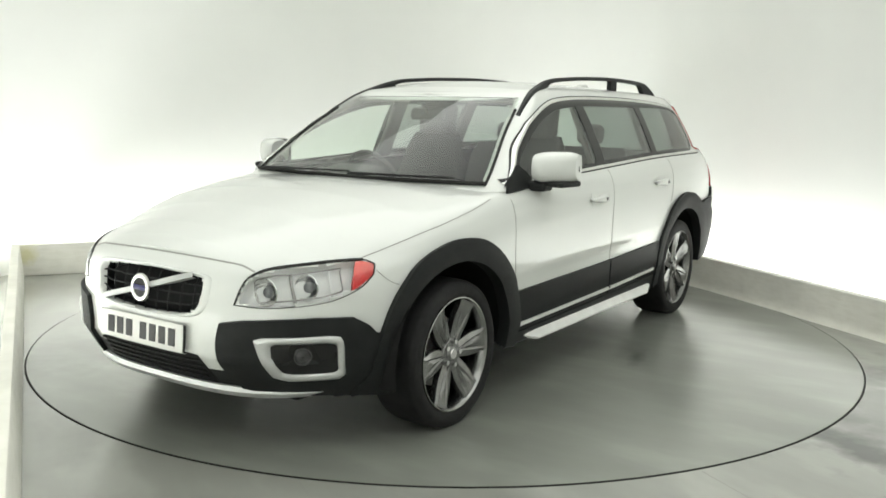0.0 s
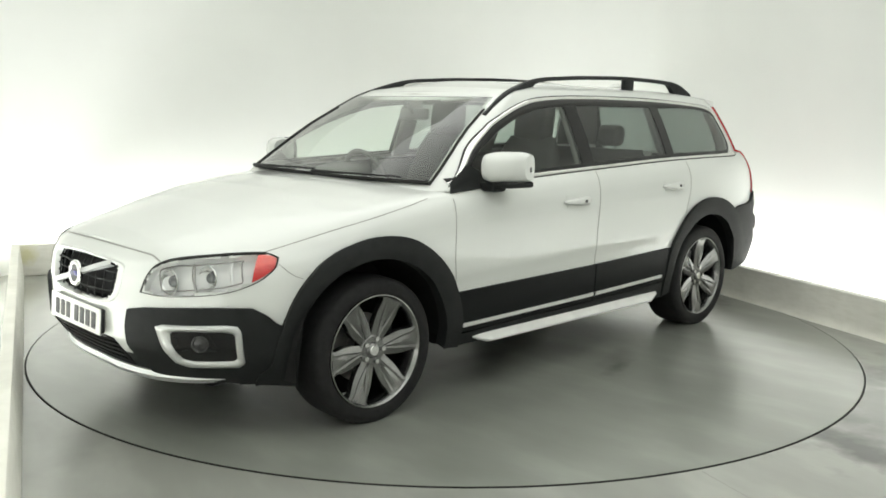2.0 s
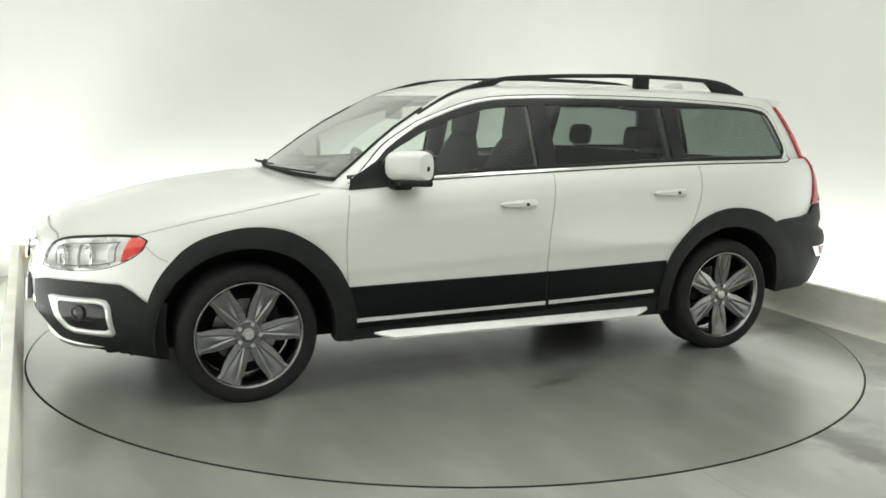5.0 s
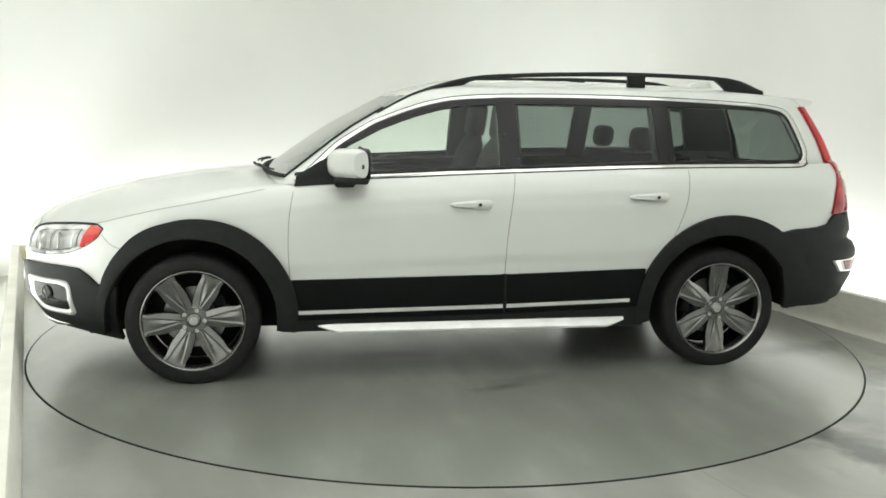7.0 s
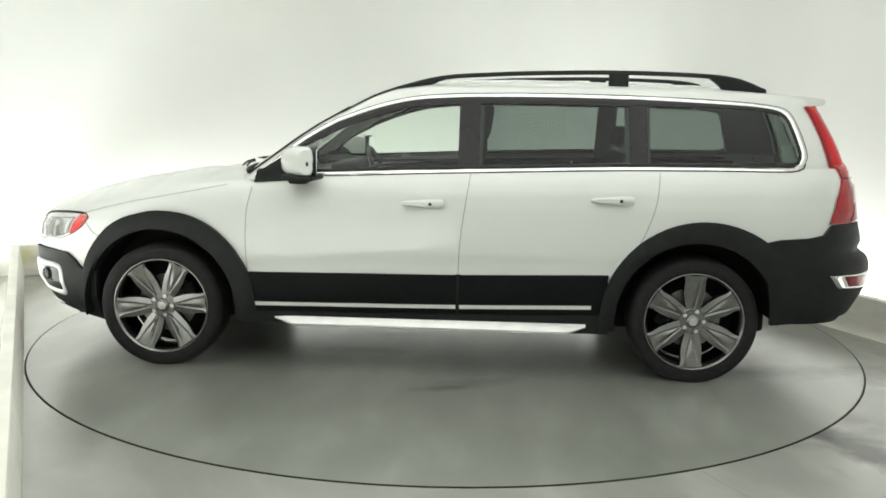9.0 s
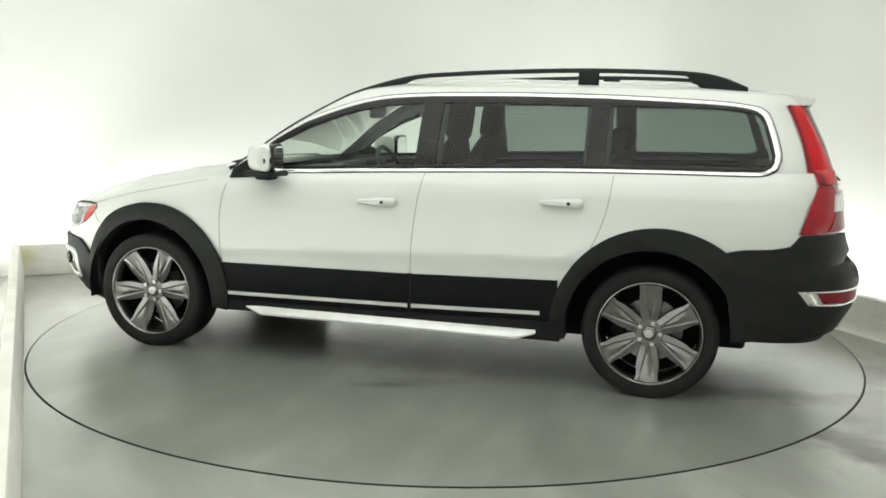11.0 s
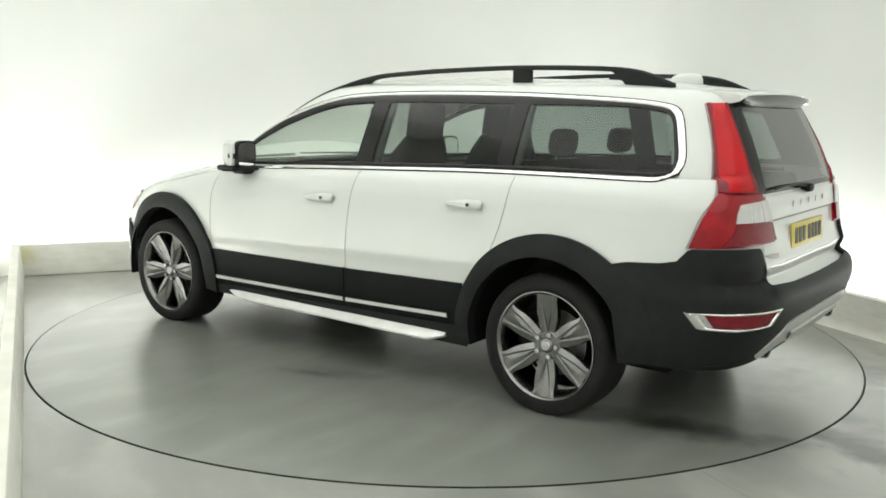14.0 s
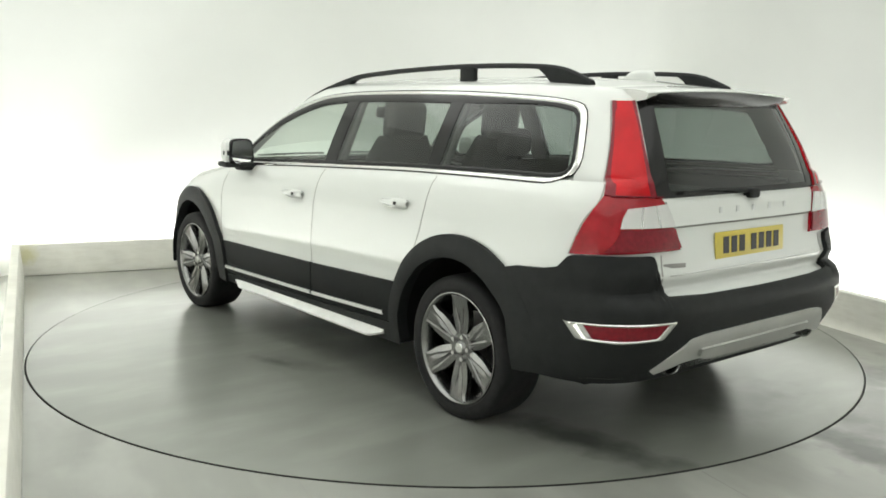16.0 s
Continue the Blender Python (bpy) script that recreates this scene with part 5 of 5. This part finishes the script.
def windscreen():
    body = PANELS[("body", 0)]
    rows = []
    for z in np.linspace(1.035, 1.462, 14):
        w = house_w(z)
        row = []
        for f in np.linspace(-0.90, 0.90, 29):
            y = f * w
            th = math.asin(min(1.0, abs(f)) ** 2)
            x = scr_x(z) - 0.11 + 0.11 * math.cos(th) ** 0.5 - bow(z) * f * f
            row.append((x + 0.001, y, z))
        rows.append(row)
    ob = part("windscreen", grid_bm(rows), M_SCREEN, CAR, "clear windscreen glass")
    ob.visible_shadow = False
    for side in (1, -1):
        a = [(r[-1 if side > 0 else 0]) for r in rows]
        part("windscreen_seal", tube_bm([Vector(p) + Vector((0.002, 0, 0)) for p in a[:-2]], 0.0085, 6), M_GAP, CAR)
    part("windscreen_seal", tube_bm([Vector(p) + Vector((-0.004, 0, -0.003)) for p in rows[-1][1:-1]], 0.005, 6), M_GAP, CAR)
    # cowl and wipers
    cow = [[(x - 0.10 * (y / 0.8) ** 2, y, z - 0.015) for y in np.linspace(-0.72, 0.72, 25)] for x, z in ((1.15, 1.036), (1.13, 1.046), (1.09, 1.050), (1.05, 1.03))]
    cow = [[(x, y, z - 0.035 * abs(y / 0.78) ** 2.2) for x, y, z in r] for r in cow]
    part("cowl_panel", grid_bm(cow), M_PLASTIC, CAR, "black plastic cowl panel")
    part("windscreen_seal", tube_bm([Vector(p) + Vector((0.004, 0, 0.010)) for p in rows[0]], 0.011, 6), M_GAP, CAR)
    for y0, y1 in ((-0.62, 0.02), (0.05, 0.62)):
        line = [Vector((1.128 - 0.13 * (y / 0.8) ** 2 - 0.02 * k, y, 1.066 + 0.010 * k - 0.012 * abs(y / 0.78) ** 2)) for k, y in ((q, y0 + (y1 - y0) * q) for q in np.linspace(0, 1, 9))]
        arm = part("wiper", tube_bm(line, [0.008, 0.008, 0.007, 0.007, 0.006, 0.005, 0.005, 0.004, 0.004], 8), M_PLASTIC, CAR, "black wiper arm")
        part("wiper_blade", tube_bm([p + Vector((-0.022, 0, -0.002)) for p in line[1:]], 0.005, 6), M_RUBBER, arm)


def wheel(x, side, spoke_at):
    root = new("wheel")
    root.parent = CAR
    root.matrix_basis = pose(x, side * (0.917 if x > 0 else 0.908), HUB_Z - 0.006, 0, 0, 0 if side > 0 else 180)
    t = [(-0.225, 0.255), (-0.238, 0.285), (-0.234, 0.310), (-0.222, 0.324), (-0.205, 0.330), (-0.16, 0.3335), (-0.115, 0.334), (-0.07, 0.3335), (-0.026, 0.331), (-0.008, 0.325), (0.003, 0.311), (0.006, 0.290), (0.002, 0.268), (-0.010, 0.256)]
    part("tyre", grid_bm(revolve(t, 80), close_v=True, close_u=True), M_RUBBER, root, "black road tyre")
    r = [(-0.22, 0.250), (-0.19, 0.238), (-0.05, 0.232), (-0.016, 0.240), (-0.006, 0.246), (0.001, 0.252), (0.0, 0.2565), (-0.012, 0.2575), (-0.22, 0.2575)]
    rim = part("rim", grid_bm(revolve(r, 80), close_v=True, close_u=True), M_LIP, root, "grey alloy wheel rim")
    for k in range(6):
        a = radians(spoke_at + 60 * k)
        ca, sa = math.cos(a), math.sin(a)
        rows = []
        for f in np.linspace(0, 1, 14):
            rad = 0.050 + 0.192 * f
            half = lerp(f, (0, 0.15, 0.4, 0.6, 0.85, 0.95, 1), (0.036, 0.044, 0.055, 0.059, 0.056, 0.060, 0.070))
            face = -0.030 + 0.022 * f ** 1.5
            c = 0.50 * max(0.0, f - 0.12) / 0.88
            dip = 0.0035 * math.sin(math.pi * min(1.0, f * 1.05 + 0.05)) ** 0.7
            sec = ((-half, face - 0.030), (-half * 0.92, face - 0.004), (-half * (c + 0.24), face + 0.001), (-half * (c + 0.08), face - dip), (-half * c, face - 0.001), (0, face + 0.003), (half * c, face - 0.001), (half * (c + 0.08), face - dip), (half * (c + 0.24), face + 0.001), (half * 0.92, face - 0.004), (half, face - 0.030))
            rows.append([(ca * rad - sa * w, y, sa * rad + ca * w) for w, y in sec])
        part("spoke", grid_bm(rows, close_v=True), M_ALLOY, rim, angle=0.5)
    hub = [(-0.06, 0.070), (-0.034, 0.070), (-0.028, 0.064), (-0.028, 0.036), (-0.022, 0.033), (-0.018, 0.026), (-0.016, 0.001)]
    part("hub", grid_bm(revolve(hub, 36), close_v=True), M_ALLOY, rim)
    cap = [(-0.0175, 0.024), (-0.0145, 0.022), (-0.0140, 0.001)]
    part("hub_cap", grid_bm(revolve(cap, 24), close_v=True), M_CHROMEDULL, rim, "silver hub cap")
    for k in range(5):
        a = radians(90 + 72 * k + 18)
        bm = bmesh.new()
        bmesh.ops.create_cone(bm, cap_ends=True, segments=6, radius1=0.0115, radius2=0.0095, depth=0.016, matrix=pose(0.054 * math.cos(a), -0.024, 0.054 * math.sin(a), 90, 0, 0))
        part("wheel_bolt", bm, M_CHROMEDULL, rim)
    d = [(-0.125, 0.155), (-0.113, 0.158), (-0.113, 0.085), (-0.09, 0.08), (-0.09, 0.001)]
    part("brake_disc", grid_bm(revolve(d, 48), close_v=True), M_DISC, root, "iron brake disc")
    part("brake_caliper", box_bm(0.07, 0.09, 0.16, pose(-0.135 if x > 0 else 0.135, -0.12, 0.04, 0, 20 if x > 0 else -20, 0), 0.015), M_DARK, root)
    back = [(-0.2, 0.235), (-0.19, 0.001)]
    part("wheel_back", grid_bm(revolve(back, 40), close_v=True), M_DARK, root)
    return root


def seat(x, y, width, name="front_seat", rests=1, back_h=0.62, rest_w=0.27, rest_h=0.22, posts=False):
    root = new(name)
    root.parent = CAR
    part("cushion", box_bm(0.50, width, 0.15, pose(x + 0.22, y, 0.58, 0, -6, 0), 0.05, 4), M_CLOTH, root)
    rows = []
    for f in np.linspace(0, 1, 12):
        hw = width / 2 * (1.0 - (0.30 * max(0, f - 0.55) / 0.45 if rests == 1 else 0.04 * f))
        d = 0.085 - 0.03 * f
        cx, cz = x - 0.04 - 0.17 * f, 0.62 + back_h * f
        e = min(1.0, (1 - f) * 6 + 0.25)
        rows.append([(cx + d * e * math.copysign(abs(math.cos(a)) ** 0.7, math.cos(a)), y + hw * (0.92 + 0.08 * e) * math.copysign(abs(math.sin(a)) ** 0.35, math.sin(a)), cz) for a in [2 * math.pi * k / 24 for k in range(24)]])
    bm = grid_bm(rows, close_v=True)
    bm.faces.new([bm.verts.new(p) for p in rows[-1]])
    part("backrest", bm, M_CLOTH, root, angle=1.0)
    for k in range(rests):
        yy = y + (k - (rests - 1) / 2) * (width / rests)
        rest = part("headrest", box_bm(0.10, rest_w, rest_h, pose(x - 0.222, yy, 0.62 + back_h + rest_h * (0.40 if not posts else 0.62), 0, -8, 0), 0.045, 4), M_CLOTH, root)
        if posts:
            for s in (-0.045, 0.045):
                part("headrest_post", tube_bm([(x - 0.205, yy + s, 0.58 + back_h), (x - 0.222, yy + s, 0.66 + back_h)], 0.006, 8), M_CHROME, rest)


def interior():
    seat(-0.06, 0.37, 0.52)
    seat(-0.06, -0.37, 0.52)
    seat(-0.92, 0.0, 1.30, "rear_bench", 2, 0.53, 0.19, 0.14, True)
    dash = new("dashboard")
    dash.parent = CAR
    sec = ((1.02, 0.80), (1.04, 1.0), (0.88, 1.015), (0.72, 1.01), (0.58, 0.985), (0.52, 0.93), (0.55, 0.80), (0.60, 0.62))
    part("dash_top", grid_bm([[(x - 0.12 * (y / 0.8) ** 2 * (1 if x > 0.9 else 0), y, z - 0.012 * (y / 0.8) ** 2) for x, z in sec] for y in np.linspace(-0.80, 0.80, 17)]), M_TRIM, dash, angle=0.9)
    part("instrument_hood", box_bm(0.20, 0.36, 0.08, pose(0.60, -0.37, 1.015, 0, 10, 0), 0.03, 3), M_TRIM, dash)
    part("centre_console", box_bm(0.34, 0.22, 0.44, pose(0.50, 0, 0.74, 0, 18, 0), 0.03, 3), M_TRIM, dash)
    st = new("steering_wheel")
    st.parent = CAR
    m = pose(0.40, -0.37, 0.965, 0, -66, 0)
    ring = [[m @ Vector(((0.185 + 0.015 * math.cos(q)) * math.cos(p), (0.185 + 0.015 * math.cos(q)) * math.sin(p), 0.015 * math.sin(q))) for q in [2 * math.pi * k / 10 for k in range(10)]] for p in [2 * math.pi * k / 40 for k in range(40)]]
    part("wheel_ring", grid_bm(ring, close_u=True, close_v=True), M_TRIM, st)
    part("wheel_boss", box_bm(0.14, 0.18, 0.05, m, 0.03, 3), M_TRIM, st)
    part("wheel_spoke", box_bm(0.05, 0.35, 0.025, m, 0.01, 2), M_TRIM, st)
    part("interior_mirror", box_bm(0.03, 0.24, 0.07, pose(0.36, 0, 1.365, 0, -10, 0), 0.02, 3), M_TRIM, CAR, "black interior mirror")
    part("mirror_stalk", tube_bm([(0.37, 0, 1.37), (0.42, 0, 1.43)], 0.012, 8), M_TRIM, CAR)
    for y in (-0.37, 0.37):
        part("sun_visor", box_bm(0.16, 0.40, 0.012, pose(0.24, y, 1.455, 0, 12, 0), 0.005), M_LINER, CAR)
    part("load_cover", box_bm(0.86, 1.20, 0.02, pose(-1.70, 0, 1.00), 0.008), M_TRIM, CAR, "dark roller load cover")
    vs, fs = both_sides([sheet([[p + Vector((0, -0.03 * (1 if p.y > 0.03 else 0), -0.03)) for p in row] for row in ROOF])])
    link_mesh("headliner", vs, fs, M_LINER, CAR)
    for nm, mat, ahead in (("pillar_trim", M_PILLAR, False), ("windscreen_pillar_trim", M_LINER, True)):
        vs, fs = both_sides([sheet([[Vector((p.x * (0.985 if p.x > 0 else 0.99), p.y - 0.02, p.z)) for p in row] for row in HOUSE], lambda c: (c.x > 0.25 and c.z > 1.06) == ahead and not (in_side_window(Vector((c.x, c.y + 0.02, c.z))) or in_screen(Vector((c.x / 0.985, c.y + 0.02, c.z))) or in_back_glass(Vector((c.x / 0.99, c.y + 0.02, c.z)))))])
        link_mesh(nm, vs, fs, mat, CAR)
    for side in (1, -1):
        patch("door_lining", [(0.92, 0.42), (0.0, 0.42), (-0.88, 0.45)], [(0.92, 0.99), (0.0, 1.06), (-0.88, 1.085)], "side", M_TRIM, CAR, off=-0.05, thick=0.02, n=30, m=8, side=side)
        patch("boot_lining", [(-0.89, 0.86), (-1.5, 0.86), (-2.05, 0.86)], [(-0.89, 1.085), (-1.5, 1.10), (-2.0, 1.10)], "side", M_TRIM, CAR, off=-0.05, thick=0.02, n=20, m=5, side=side)
        part("belt_ledge", box_bm(2.75, 0.05, 0.02, pose(-0.55, side * 0.795, 1.055, 0, 1.6, 0), 0.004), M_TRIM, CAR)
        for x in (-0.23, -1.10):
            part("pillar_lining", box_bm(0.13, 0.03, 0.42, pose(x, side * 0.715, 1.26, 24 * side, 0, 0), 0.01), M_PILLAR, CAR)


M_LIP = surface("bright_alloy_lip", (0.27, 0.27, 0.265), 0.25, metal=1.0, vary=0.06, scale=15)
M_FOG = surface("dark_fog_lens", (0.05, 0.05, 0.05), 0.2, metal=0.3, vary=0.3, scale=40)
M_GLOSSCLAD = surface("satin_black_cladding", (0.005, 0.006, 0.006), 0.45, vary=0.15, scale=20, bump=0.12, bump_scale=900, spec=0.12)
M_RUNNER = surface("brushed_bright_runner", (0.82, 0.82, 0.80), 0.30, metal=0.35, vary=0.06, scale=12)
M_SKID = surface("matt_silver_skid", (0.56, 0.56, 0.54), 0.42, metal=0.5, vary=0.05)
M_CHROMEDULL = surface("satin_chrome", (0.66, 0.66, 0.65), 0.2, metal=1.0, vary=0.04)
M_LAMPBACK = surface("pale_lamp_interior", (0.84, 0.84, 0.83), 0.35, metal=0.0, vary=0.05)
M_GLOSSGREY = surface("dark_projector_lens", (0.12, 0.125, 0.13), 0.06, vary=0.1, coat=1.0)
M_PILLAR = surface("grey_pillar_trim", (0.16, 0.16, 0.15), 0.7, vary=0.06, scale=20)

lower_shell()
for sd in (1, -1):
    side_parts(sd)
    mirrors(sd)
    roof_rails(sd)
nose()
tail()
windscreen()
interior()
for wx, at in ((AXLE, 55), (-AXLE, 90)):
    for sd in (1, -1):
        wheel(wx, sd, at)

# ---------------------------------------------------------------- motion
CAR_OFF = (0.0596, 0.1379)


def turn_at(t):
    if t < 1.5:
        return lerp(t, (0.0, 0.5, 1.0, 1.5), (236.0, 234.32, 231.62, 228.28))
    return ((-0.0019814447 * t + 0.0600993123) * t - 7.30463916) * t + 239.104731


def motions():
    rows_car, rows_table = [], []
    for k in range(33):
        t = k * 0.5
        a = turn_at(t)
        c, s = math.cos(radians(a)), math.sin(radians(a))
        rows_car.append((t, pose(c * CAR_OFF[0] - s * CAR_OFF[1], s * CAR_OFF[0] + c * CAR_OFF[1], 0, 0, 0, a)))
        rows_table.append((t, pose(0, 0, 0, 0, 0, a)))
    walk(CAR, rows_car)
    walk(TABLE, rows_table)


motions()
